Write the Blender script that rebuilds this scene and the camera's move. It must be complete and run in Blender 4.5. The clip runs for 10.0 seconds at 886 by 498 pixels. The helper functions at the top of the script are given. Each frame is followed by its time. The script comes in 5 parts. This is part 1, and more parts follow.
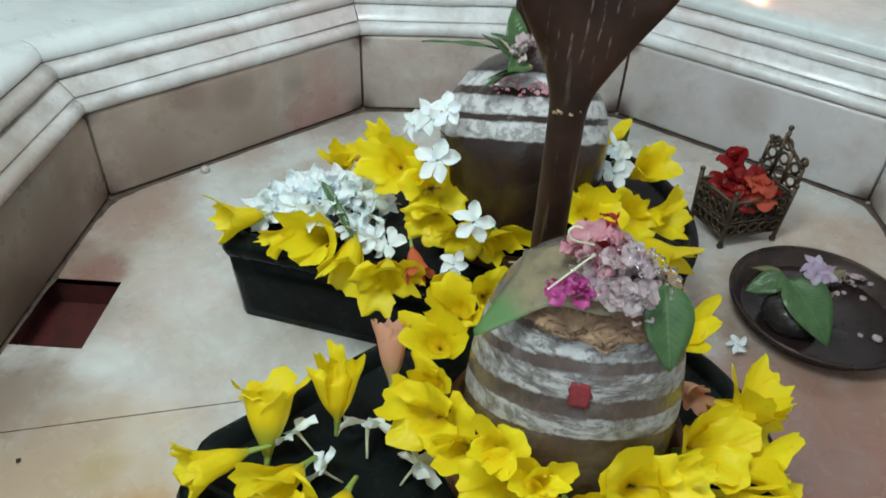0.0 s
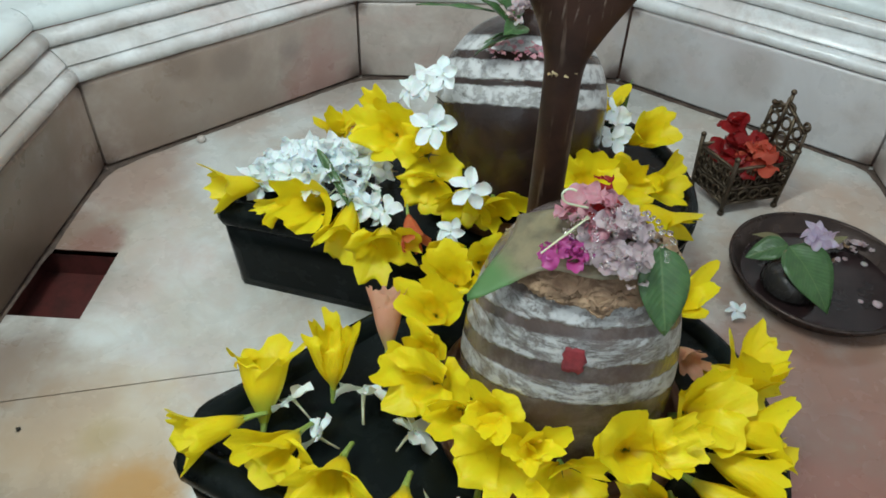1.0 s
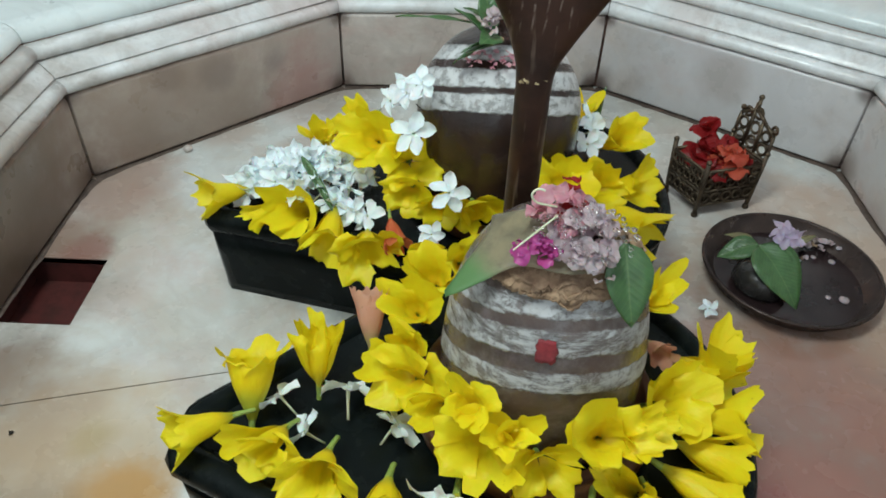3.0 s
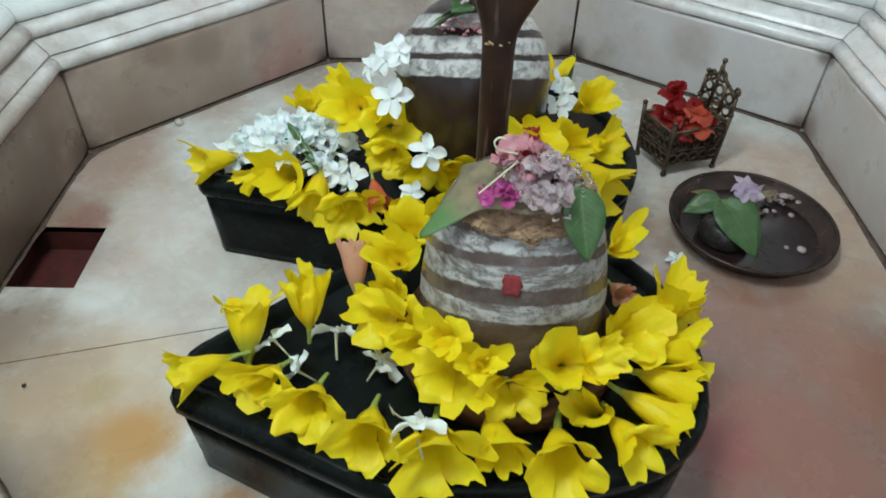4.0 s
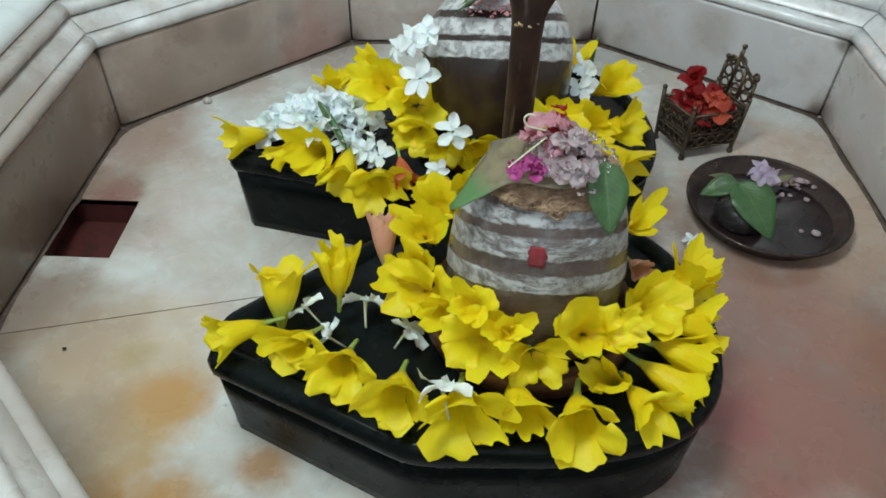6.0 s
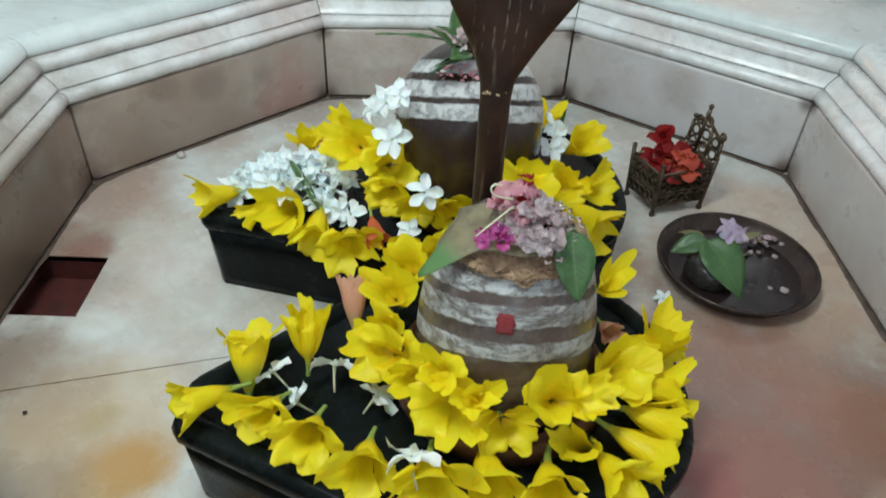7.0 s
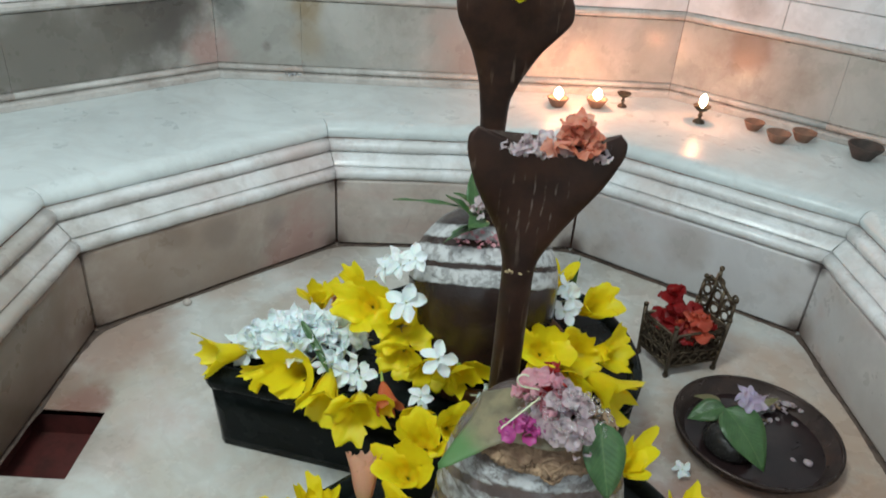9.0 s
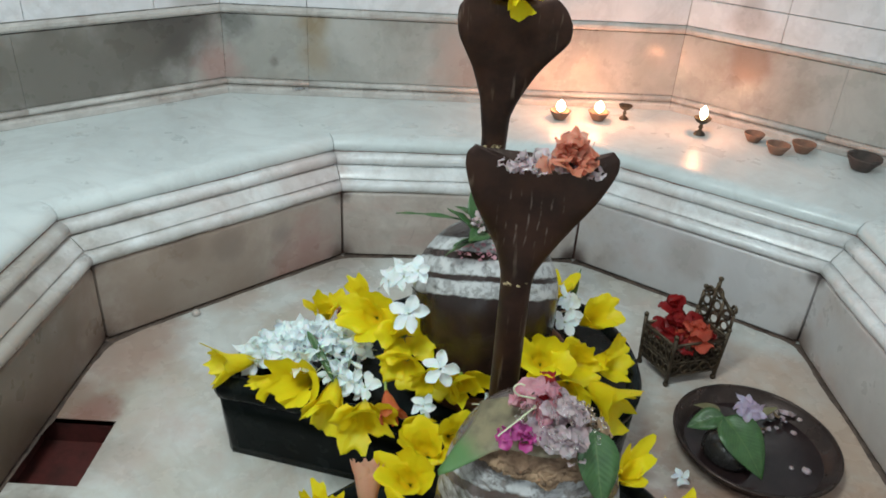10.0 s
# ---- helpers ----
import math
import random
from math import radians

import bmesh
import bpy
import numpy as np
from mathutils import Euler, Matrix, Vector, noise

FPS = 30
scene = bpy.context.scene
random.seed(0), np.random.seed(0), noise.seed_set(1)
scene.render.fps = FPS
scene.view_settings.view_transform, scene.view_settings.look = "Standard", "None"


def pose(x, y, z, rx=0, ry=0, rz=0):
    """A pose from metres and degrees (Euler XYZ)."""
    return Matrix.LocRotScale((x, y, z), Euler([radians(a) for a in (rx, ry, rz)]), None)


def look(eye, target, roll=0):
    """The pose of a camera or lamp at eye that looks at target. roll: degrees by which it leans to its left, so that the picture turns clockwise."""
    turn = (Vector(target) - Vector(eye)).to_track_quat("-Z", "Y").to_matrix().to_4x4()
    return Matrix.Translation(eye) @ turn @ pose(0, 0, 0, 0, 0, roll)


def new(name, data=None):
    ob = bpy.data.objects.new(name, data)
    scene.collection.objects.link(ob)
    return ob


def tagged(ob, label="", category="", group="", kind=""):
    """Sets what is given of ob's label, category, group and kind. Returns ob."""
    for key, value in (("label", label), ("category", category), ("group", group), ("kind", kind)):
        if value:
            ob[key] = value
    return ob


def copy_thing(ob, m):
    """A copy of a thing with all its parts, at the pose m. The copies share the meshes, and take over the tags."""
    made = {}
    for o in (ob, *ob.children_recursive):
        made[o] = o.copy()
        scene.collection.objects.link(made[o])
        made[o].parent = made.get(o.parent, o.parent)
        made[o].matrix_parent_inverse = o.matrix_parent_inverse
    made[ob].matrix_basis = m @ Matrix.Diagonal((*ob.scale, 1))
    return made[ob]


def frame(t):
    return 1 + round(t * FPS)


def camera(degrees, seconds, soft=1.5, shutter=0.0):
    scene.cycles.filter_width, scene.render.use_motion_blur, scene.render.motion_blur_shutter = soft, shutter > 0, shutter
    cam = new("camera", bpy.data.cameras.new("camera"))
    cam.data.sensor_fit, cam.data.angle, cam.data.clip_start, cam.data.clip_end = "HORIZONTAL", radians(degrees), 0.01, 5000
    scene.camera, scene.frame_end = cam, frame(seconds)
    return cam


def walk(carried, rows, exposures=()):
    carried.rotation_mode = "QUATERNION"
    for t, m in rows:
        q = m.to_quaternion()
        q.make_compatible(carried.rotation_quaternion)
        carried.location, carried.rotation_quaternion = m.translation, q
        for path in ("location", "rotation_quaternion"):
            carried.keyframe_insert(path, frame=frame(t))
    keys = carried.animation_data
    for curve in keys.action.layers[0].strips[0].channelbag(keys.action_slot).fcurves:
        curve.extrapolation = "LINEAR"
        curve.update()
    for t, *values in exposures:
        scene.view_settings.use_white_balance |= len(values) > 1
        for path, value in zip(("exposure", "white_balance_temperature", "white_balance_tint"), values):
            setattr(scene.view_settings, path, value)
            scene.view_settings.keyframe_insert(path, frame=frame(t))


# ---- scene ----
cam = camera(62.2, 10.0, 1.7, 0.4)
PATH = [
    (0, (0.061, 0.027, 1.051), (0.022, 1.585, -0.202), 2.6),
    (0.5, (0.068, 0.025, 1.044), (0.02, 1.549, -0.251), 2.0),
    (1, (0.073, 0.029, 1.039), (0.029, 1.539, -0.272), 2.1),
    (1.5, (0.072, 0.027, 1.042), (0.023, 1.539, -0.266), 2.0),
    (2, (0.082, 0.016, 1.045), (0.05, 1.522, -0.27), 1.8),
    (3.3, (0.087, -0.032, 1.071), (0.082, 1.497, -0.217), 2.2),
    (3.5, (0.093, -0.052, 1.08), (0.093, 1.464, -0.225), 2.1),
    (4, (0.109, -0.109, 1.087), (0.122, 1.382, -0.245), 1.5),
    (4.5, (0.117, -0.154, 1.1), (0.11, 1.323, -0.249), 0.3),
    (5, (0.105, -0.162, 1.108), (0.096, 1.319, -0.236), 0.8),
    (5.2, (0.094, -0.161, 1.101), (0.072, 1.302, -0.262), 0.8),
    (6.5, (0.085, -0.15, 1.109), (0.091, 1.325, -0.242), 2.6),
    (7, (0.099, -0.135, 1.127), (0.135, 1.409, -0.144), 3.0),
    (7.5, (0.098, -0.131, 1.136), (0.134, 1.46, -0.075), 3.0),
    (8, (0.079, -0.118, 1.154), (0.114, 1.532, 0.025), 3.9),
    (8.5, (0.062, -0.099, 1.159), (0.092, 1.582, 0.077), 4.1),
    (9, (0.059, -0.069, 1.174), (0.091, 1.667, 0.181), 4.1),
    (9.5, (0.067, -0.073, 1.188), (0.078, 1.694, 0.25), 3.5),
    (10, (0.069, -0.097, 1.198), (0.079, 1.651, 0.225), 3.6),
]
walk(cam, [(t, look(eye, target, roll)) for t, eye, target, roll in PATH],
     [(0.0, 0.0), (4.0, 0.0), (5.0, -0.05), (6.5, -0.02), (7.0, 0.02), (8.5, -0.09), (10.0, -0.16)])

# ---- light ----
world = bpy.data.worlds.new("world")
scene.world = world
world.use_nodes = True
world.node_tree.nodes["Background"].inputs[0].default_value = (0.75, 0.85, 1.0, 1)
world.node_tree.nodes["Background"].inputs[1].default_value = 0.3
scene.view_settings.exposure = 0.0


def area_lamp(name, eye, target, sx, sy, watts, colour):
    d = bpy.data.lights.new(name, "AREA")
    d.shape, d.size, d.size_y, d.energy, d.color = "RECTANGLE", sx, sy, watts, colour
    ob = new(name, d)
    ob.matrix_world = look(eye, target)
    return ob


area_lamp("tube_light", (-0.38, 0.42, 2.64), (0.2, 0.9, 0.2), 0.35, 1.3, 54, (0.845, 0.98, 0.965))
# unseen fill light added behind the camera, set in an assumed doorway
area_lamp("rear_fill_light", (0.1, -1.3, 1.45), (0.1, 1.0, 0.7), 1.2, 1.9, 9, (0.84, 0.94, 1.0))


def flame_lamp(x, y, z, watts):
    d = bpy.data.lights.new("flame_light", "POINT")
    d.energy, d.color, d.shadow_soft_size = watts, (1.0, 0.38, 0.19), 0.012
    new("flame_light", d).location = (x, y, z)


# ---- materials ----
class Nodes:
    """Short hand for building a material's nodes."""

    def __init__(self, name):
        self.m = bpy.data.materials.new(name)
        self.m.use_nodes = True
        self.t = self.m.node_tree
        self.b = self.t.nodes["Principled BSDF"]
        self.co = self.t.nodes.new("ShaderNodeTexCoord").outputs["Object"]

    def put(self, socket, value):
        if isinstance(value, bpy.types.NodeSocket):
            self.t.links.new(value, socket)
        elif isinstance(value, (tuple, list)) and len(value) == 3 and socket.type == "RGBA":
            socket.default_value = (*value, 1)
        else:
            socket.default_value = value

    def noise(self, scale, detail=5, rough=0.6, distort=0.0, co=None):
        n = self.t.nodes.new("ShaderNodeTexNoise")
        n.inputs["Scale"].default_value, n.inputs["Detail"].default_value = scale, detail
        n.inputs["Roughness"].default_value, n.inputs["Distortion"].default_value = rough, distort
        self.t.links.new(co or self.co, n.inputs["Vector"])
        return n.outputs["Fac"]

    def math(self, op, a, b=0.0, clamp=False):
        n = self.t.nodes.new("ShaderNodeMath")
        n.operation, n.use_clamp = op, clamp
        self.put(n.inputs[0], a)
        self.put(n.inputs[1], b)
        return n.outputs[0]

    def step(self, v, lo, hi, out_lo=0.0, out_hi=1.0):
        n = self.t.nodes.new("ShaderNodeMapRange")
        n.interpolation_type = "SMOOTHSTEP"
        for k, x in zip(("Value", "From Min", "From Max", "To Min", "To Max"), (v, lo, hi, out_lo, out_hi)):
            self.put(n.inputs[k], x)
        return n.outputs[0]

    def mix(self, f, a, b):
        n = self.t.nodes.new("ShaderNodeMix")
        n.data_type = "RGBA"
        self.put(n.inputs[0], f)
        self.put(n.inputs[6], a)
        self.put(n.inputs[7], b)
        return n.outputs[2]

    def xyz(self):
        n = self.t.nodes.new("ShaderNodeSeparateXYZ")
        self.t.links.new(self.co, n.inputs[0])
        return n.outputs

    def stretch(self, x, y, z):
        n = self.t.nodes.new("ShaderNodeMapping")
        n.inputs["Scale"].default_value = (x, y, z)
        self.t.links.new(self.co, n.inputs["Vector"])
        return n.outputs[0]

    def blob(self, x, y, r, z=None, soft=0.75):
        """1 near (x, y), or near (x, y, z), fading to 0 at r, with a ragged edge."""
        d = self.t.nodes.new("ShaderNodeVectorMath")
        d.operation = "DISTANCE"
        flat = self.stretch(1, 1, 0 if z is None else 1)
        self.t.links.new(flat, d.inputs[0])
        d.inputs[1].default_value = (x, y, z or 0)
        ragged = self.math("ADD", d.outputs["Value"], self.math("MULTIPLY", self.math("SUBTRACT", self.noise(7, 4), 0.5), r * 1.3))
        return self.step(ragged, r * (1 - soft), r, 1.0, 0.0)

    def random(self):
        return self.t.nodes.new("ShaderNodeObjectInfo").outputs["Random"]

    def bump(self, height, strength=0.3, distance=0.002):
        n = self.t.nodes.new("ShaderNodeBump")
        n.inputs["Strength"].default_value, n.inputs["Distance"].default_value = strength, distance
        self.put(n.inputs["Height"], height)
        self.t.links.new(n.outputs[0], self.b.inputs["Normal"])

    def end(self, colour, rough=0.5, metal=0.0, sub=0.0, coat=0.0, ior=None):
        self.put(self.b.inputs["Base Color"], colour)
        self.put(self.b.inputs["Roughness"], rough)
        self.put(self.b.inputs["Metallic"], metal)
        if sub:
            self.b.inputs["Subsurface Weight"].default_value = sub
            self.b.inputs["Subsurface Scale"].default_value = 0.004
        if coat:
            self.b.inputs["Coat Weight"].default_value = coat
            self.b.inputs["Coat Roughness"].default_value = 0.08
        if ior:
            self.b.inputs["IOR"].default_value = ior
        return self.m


def marble(name, light, dark, stain, stain_amount, rough=0.3, scale=1.0, extra=(), blush=0.0):
    n = Nodes(name)
    cloud = n.step(n.noise(2.6 * scale, 6, 0.62, 0.8), 0.36, 0.66)
    vein = n.step(n.math("ABSOLUTE", n.math("SUBTRACT", n.noise(3.4 * scale, 7, 0.6, 1.6), 0.5)), 0.0, 0.07, 1.0, 0.0)
    c = n.mix(cloud, light, dark)
    c = n.mix(n.math("MULTIPLY", vein, 0.10), c, (0.22, 0.20, 0.20))
    dirt = n.step(n.noise(5.5 * scale, 8, 0.72), 0.48, 0.78)
    c = n.mix(n.math("MULTIPLY", dirt, stain_amount), c, stain)
    if blush:
        pink = n.step(n.noise(3.1, 5, 0.65, 0.4, n.stretch(1, 1, 1.9)), 0.47, 0.68)
        c = n.mix(n.math("MULTIPLY", pink, blush), c, (0.52, 0.33, 0.29))
        smudge = n.step(n.noise(8.5, 6, 0.7, 1.0, n.stretch(1, 1, 0.6)), 0.60, 0.74)
        c = n.mix(n.math("MULTIPLY", smudge, blush), c, (0.24, 0.20, 0.185))
    speck = n.step(n.noise(70, 3), 0.66, 0.78)
    c = n.mix(n.math("MULTIPLY", speck, 0.18), c, (0.25, 0.21, 0.19))
    for x, y, r, colour, amount, *z in extra:
        c = n.mix(n.math("MULTIPLY", n.blob(x, y, r, *z), amount), c, colour)
    n.bump(n.noise(40, 6), 0.12, 0.001)
    return n.end(c, n.step(n.noise(9, 4), 0.3, 0.75, rough - 0.1, rough + 0.18))


OCHRE = (0.47, 0.235, 0.05)
FLOOR = marble("floor_marble", (0.66, 0.68, 0.66), (0.54, 0.50, 0.44), (0.46, 0.36, 0.28), 0.65, 0.24, extra=(
    (0.82, 0.42, 0.55, (0.22, 0.125, 0.10), 0.8), (0.88, 0.82, 0.42, (0.27, 0.17, 0.14), 0.7), (-0.50, 0.68, 0.26, (0.55, 0.40, 0.24), 0.7), (-0.41, 0.60, 0.11, (0.52, 0.27, 0.07), 0.85), (-0.46, 0.50, 0.12, (0.50, 0.33, 0.13), 0.7), (-0.76, 0.83, 0.20, (0.22, 0.145, 0.105), 0.8), (-0.60, 0.70, 0.12, (0.50, 0.36, 0.24), 0.6), (-0.44, 0.36, 0.15, OCHRE, 0.7),
    (0.85, 0.55, 0.80, (0.25, 0.15, 0.12), 0.9), (0.62, 0.82, 0.45, (0.27, 0.155, 0.125), 0.8), (0.72, 0.62, 0.22, (0.34, 0.15, 0.12), 0.6), (0.86, 0.80, 0.16, (0.36, 0.17, 0.13), 0.5),
    (0.61, 0.61, 0.08, (0.30, 0.07, 0.08), 0.7), (0.66, 0.44, 0.10, (0.34, 0.12, 0.10), 0.5), (0.95, 1.25, 0.45, (0.50, 0.35, 0.26), 0.8), (-0.36, 0.38, 0.13, OCHRE, 0.8),
    (-0.21, 0.49, 0.08, (0.36, 0.17, 0.05), 0.8), (-0.62, 0.62, 0.24, (0.46, 0.32, 0.20), 0.3), (-0.78, 1.12, 0.24, (0.23, 0.16, 0.12), 0.75),
    (-0.76, 1.42, 0.24, (0.40, 0.26, 0.21), 0.75), (-0.76, 1.18, 0.16, (0.34, 0.235, 0.185), 0.6), (-0.52, 1.68, 0.12, (0.46, 0.33, 0.27), 0.5), (-0.50, 0.71, 0.06, (0.40, 0.29, 0.12), 0.5), (-0.25, 1.92, 0.20, (0.32, 0.25, 0.22), 0.5), (-0.56, 0.50, 0.16, (0.34, 0.255, 0.19), 0.6), (-0.24, 0.28, 0.20, (0.38, 0.28, 0.19), 0.6), (-0.62, 0.80, 0.16, (0.40, 0.31, 0.24), 0.5),
    (-0.69, 1.18, 0.08, (0.28, 0.12, 0.10), 0.6), (0.80, 0.95, 0.14, (0.30, 0.15, 0.11), 0.7), (0.98, 0.72, 0.16, (0.30, 0.15, 0.10), 0.7), (0.60, 0.62, 0.10, (0.34, 0.15, 0.13), 0.6), (0.72, 0.38, 0.12, (0.50, 0.42, 0.36), 0.6), (0.95, 0.55, 0.10, (0.48, 0.38, 0.30), 0.5)), blush=0.30)
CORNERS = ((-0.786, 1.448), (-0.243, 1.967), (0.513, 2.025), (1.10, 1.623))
# darker spots at the foot and the top of four basin corners
CORNER_DARKS = tuple((x, y, r, (0.10, 0.065, 0.055), k, z) for x, y in CORNERS for r, k, z in ((0.055, 0.9, 0.0), (0.045, 0.75, 0.228)))
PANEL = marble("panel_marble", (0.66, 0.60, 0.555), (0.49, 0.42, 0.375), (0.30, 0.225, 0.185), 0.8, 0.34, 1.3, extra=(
    # broad blobs paint in the side light: right panels paler, left ones darker
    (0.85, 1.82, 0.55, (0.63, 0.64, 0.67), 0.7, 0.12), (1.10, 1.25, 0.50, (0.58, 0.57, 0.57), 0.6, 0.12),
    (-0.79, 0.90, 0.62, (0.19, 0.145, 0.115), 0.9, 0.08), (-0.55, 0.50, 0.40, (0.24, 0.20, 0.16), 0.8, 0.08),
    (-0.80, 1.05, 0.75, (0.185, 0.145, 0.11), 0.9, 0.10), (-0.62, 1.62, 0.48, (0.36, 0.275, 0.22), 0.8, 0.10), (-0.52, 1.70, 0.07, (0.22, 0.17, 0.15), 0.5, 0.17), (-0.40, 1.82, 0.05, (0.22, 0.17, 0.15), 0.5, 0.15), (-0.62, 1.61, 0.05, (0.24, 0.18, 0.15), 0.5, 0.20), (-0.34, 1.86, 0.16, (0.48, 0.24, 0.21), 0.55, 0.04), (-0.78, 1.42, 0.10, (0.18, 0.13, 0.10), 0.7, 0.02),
    (0.52, 2.02, 0.07, (0.20, 0.15, 0.13), 0.7, 0.02), (1.10, 1.60, 0.08, (0.22, 0.16, 0.13), 0.7, 0.02), (-0.24, 1.96, 0.08, (0.18, 0.13, 0.11), 0.7, 0.02), (-0.79, 1.25, 0.14, (0.18, 0.14, 0.11), 0.6, 0.10),
    (0.80, 1.83, 0.10, (0.34, 0.28, 0.25), 0.5, 0.16), (0.10, 1.99, 0.16, (0.46, 0.36, 0.32), 0.5, 0.10), *CORNER_DARKS), blush=0.5)
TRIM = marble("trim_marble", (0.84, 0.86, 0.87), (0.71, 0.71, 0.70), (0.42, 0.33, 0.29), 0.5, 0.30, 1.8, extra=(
    # the first, broad blob puts the left mouldings' dimmer light into their colour
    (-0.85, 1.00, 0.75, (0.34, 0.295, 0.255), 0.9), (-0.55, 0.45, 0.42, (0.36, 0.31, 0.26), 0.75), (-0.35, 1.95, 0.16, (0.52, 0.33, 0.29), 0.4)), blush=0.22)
LEDGE = marble("ledge_marble", (0.73, 0.79, 0.79), (0.64, 0.69, 0.69), (0.50, 0.49, 0.46), 0.35, 0.36, 0.8)
DULL_TRIM = marble("dull_trim_marble", (0.62, 0.60, 0.57), (0.50, 0.47, 0.44), (0.28, 0.21, 0.18), 0.75, 0.3, 2.0)
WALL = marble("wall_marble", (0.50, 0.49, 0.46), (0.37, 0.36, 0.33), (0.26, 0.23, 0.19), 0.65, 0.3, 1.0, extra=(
    # dark patch at the north-west corner; the broad left blob is painted-in shade
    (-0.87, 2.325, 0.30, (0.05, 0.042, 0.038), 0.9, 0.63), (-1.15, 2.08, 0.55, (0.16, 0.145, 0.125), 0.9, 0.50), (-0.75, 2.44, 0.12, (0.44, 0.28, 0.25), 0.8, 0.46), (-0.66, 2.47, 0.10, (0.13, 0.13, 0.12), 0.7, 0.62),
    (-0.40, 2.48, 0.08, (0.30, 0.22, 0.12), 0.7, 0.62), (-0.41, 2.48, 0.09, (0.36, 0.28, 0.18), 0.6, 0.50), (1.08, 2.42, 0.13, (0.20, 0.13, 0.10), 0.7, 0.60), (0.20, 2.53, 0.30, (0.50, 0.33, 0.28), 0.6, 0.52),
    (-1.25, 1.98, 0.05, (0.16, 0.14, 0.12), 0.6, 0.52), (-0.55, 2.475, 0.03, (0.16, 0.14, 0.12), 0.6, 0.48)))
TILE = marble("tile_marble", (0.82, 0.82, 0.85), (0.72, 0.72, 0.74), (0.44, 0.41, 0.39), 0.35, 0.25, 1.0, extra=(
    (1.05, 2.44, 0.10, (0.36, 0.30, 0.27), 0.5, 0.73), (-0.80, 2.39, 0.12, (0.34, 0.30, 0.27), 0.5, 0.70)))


def simple(name, a, b, scale, rough, metal=0.0, bump=0.2, coat=0.0, sub=0.0, distance=0.002):
    n = Nodes(name)
    c = n.mix(n.step(n.noise(scale, 6, 0.65), 0.35, 0.68), a, b)
    c = n.mix(n.math("MULTIPLY", n.step(n.noise(scale * 6, 4), 0.5, 0.75), 0.4), c, tuple(0.55 * v for v in a))
    n.bump(n.noise(scale * 5, 6), bump, distance)
    return n.end(c, n.step(n.noise(scale * 2, 4), 0.3, 0.7, max(rough - 0.1, 0.03), rough + 0.12), metal, sub, coat)


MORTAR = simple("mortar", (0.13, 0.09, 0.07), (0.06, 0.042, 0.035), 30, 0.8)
GROUT = simple("grout", (0.26, 0.15, 0.12), (0.13, 0.075, 0.06), 30, 0.8)
DRAIN = simple("drain_stone", (0.11, 0.028, 0.025), (0.035, 0.014, 0.012), 9, 0.4)
BLACK = simple("black_stone", (0.005, 0.0075, 0.0075), (0.009, 0.012, 0.012), 10, 0.22, bump=0.06)
n_ = Nodes("scratched_bronze")
c_ = n_.mix(n_.step(n_.noise(16, 6), 0.35, 0.68), (0.066, 0.030, 0.020), (0.033, 0.017, 0.013))
scratch = n_.math("MULTIPLY", n_.step(n_.noise(75, 3, 0.5, 0.0, n_.stretch(1, 0.3, 0.14)), 0.58, 0.68), n_.step(n_.noise(9, 3), 0.42, 0.58))
x_ = n_.xyz()
# engraved lines down the middle of the near hood, worn away in places
line = n_.step(n_.math("SINE", n_.math("MULTIPLY", n_.math("ADD", x_[0], n_.math("MULTIPLY", n_.noise(14, 2), 0.012)), 420)), 0.80, 0.97)
line = n_.math("MULTIPLY", line, n_.math("MULTIPLY", n_.step(x_[2], 0.68, 0.705), n_.step(x_[2], 0.755, 0.785, 1.0, 0.0)))
line = n_.math("MULTIPLY", line, n_.math("MULTIPLY", n_.step(x_[1], 0.95, 1.0, 1.0, 0.0), n_.step(n_.noise(40, 4), 0.47, 0.62)))
line = n_.math("MULTIPLY", line, n_.step(n_.math("ABSOLUTE", n_.math("SUBTRACT", x_[0], 0.198)), 0.035, 0.06, 1.0, 0.0))
c_ = n_.mix(n_.math("MULTIPLY", scratch, 0.45), c_, (0.26, 0.19, 0.15))
c_ = n_.mix(n_.math("MULTIPLY", line, 0.5), c_, (0.36, 0.29, 0.25))
n_.bump(n_.math("ADD", n_.noise(80, 6), n_.math("MULTIPLY", n_.math("ADD", scratch, line), 0.8)), 0.3, 0.002)
BRONZE = n_.end(c_, n_.step(n_.noise(22, 4), 0.3, 0.7, 0.36, 0.58), 0.55)
COPPER = simple("copper", (0.19, 0.085, 0.048), (0.10, 0.048, 0.030), 20, 0.42, 0.6, 0.3)
BLACK.node_tree.nodes["Principled BSDF"].inputs["Specular IOR Level"].default_value = 0.09
BRASS = simple("brass", (0.14, 0.105, 0.07), (0.07, 0.052, 0.038), 30, 0.48, 0.85, 0.3)
TRAY = simple("tray_metal", (0.062, 0.040, 0.033), (0.030, 0.020, 0.018), 14, 0.34, 0.6, 0.2)
TRAY_WATER = simple("murky_water", (0.030, 0.018, 0.018), (0.016, 0.010, 0.011), 8, 0.14, 0.0, 0.03)
TRAY_WATER.node_tree.nodes["Principled BSDF"].inputs["Specular IOR Level"].default_value = 0.25
BEIGE = simple("dried_petal", (0.42, 0.33, 0.18), (0.30, 0.22, 0.12), 60, 0.6)
CLAY = simple("clay", (0.30, 0.16, 0.105), (0.22, 0.12, 0.085), 25, 0.75)
SOOT = simple("sooty_clay", (0.09, 0.06, 0.05), (0.05, 0.04, 0.035), 25, 0.7)
CLOTH = simple("dry_bark_strip", (0.36, 0.235, 0.14), (0.19, 0.115, 0.07), 45, 0.75, bump=0.6)
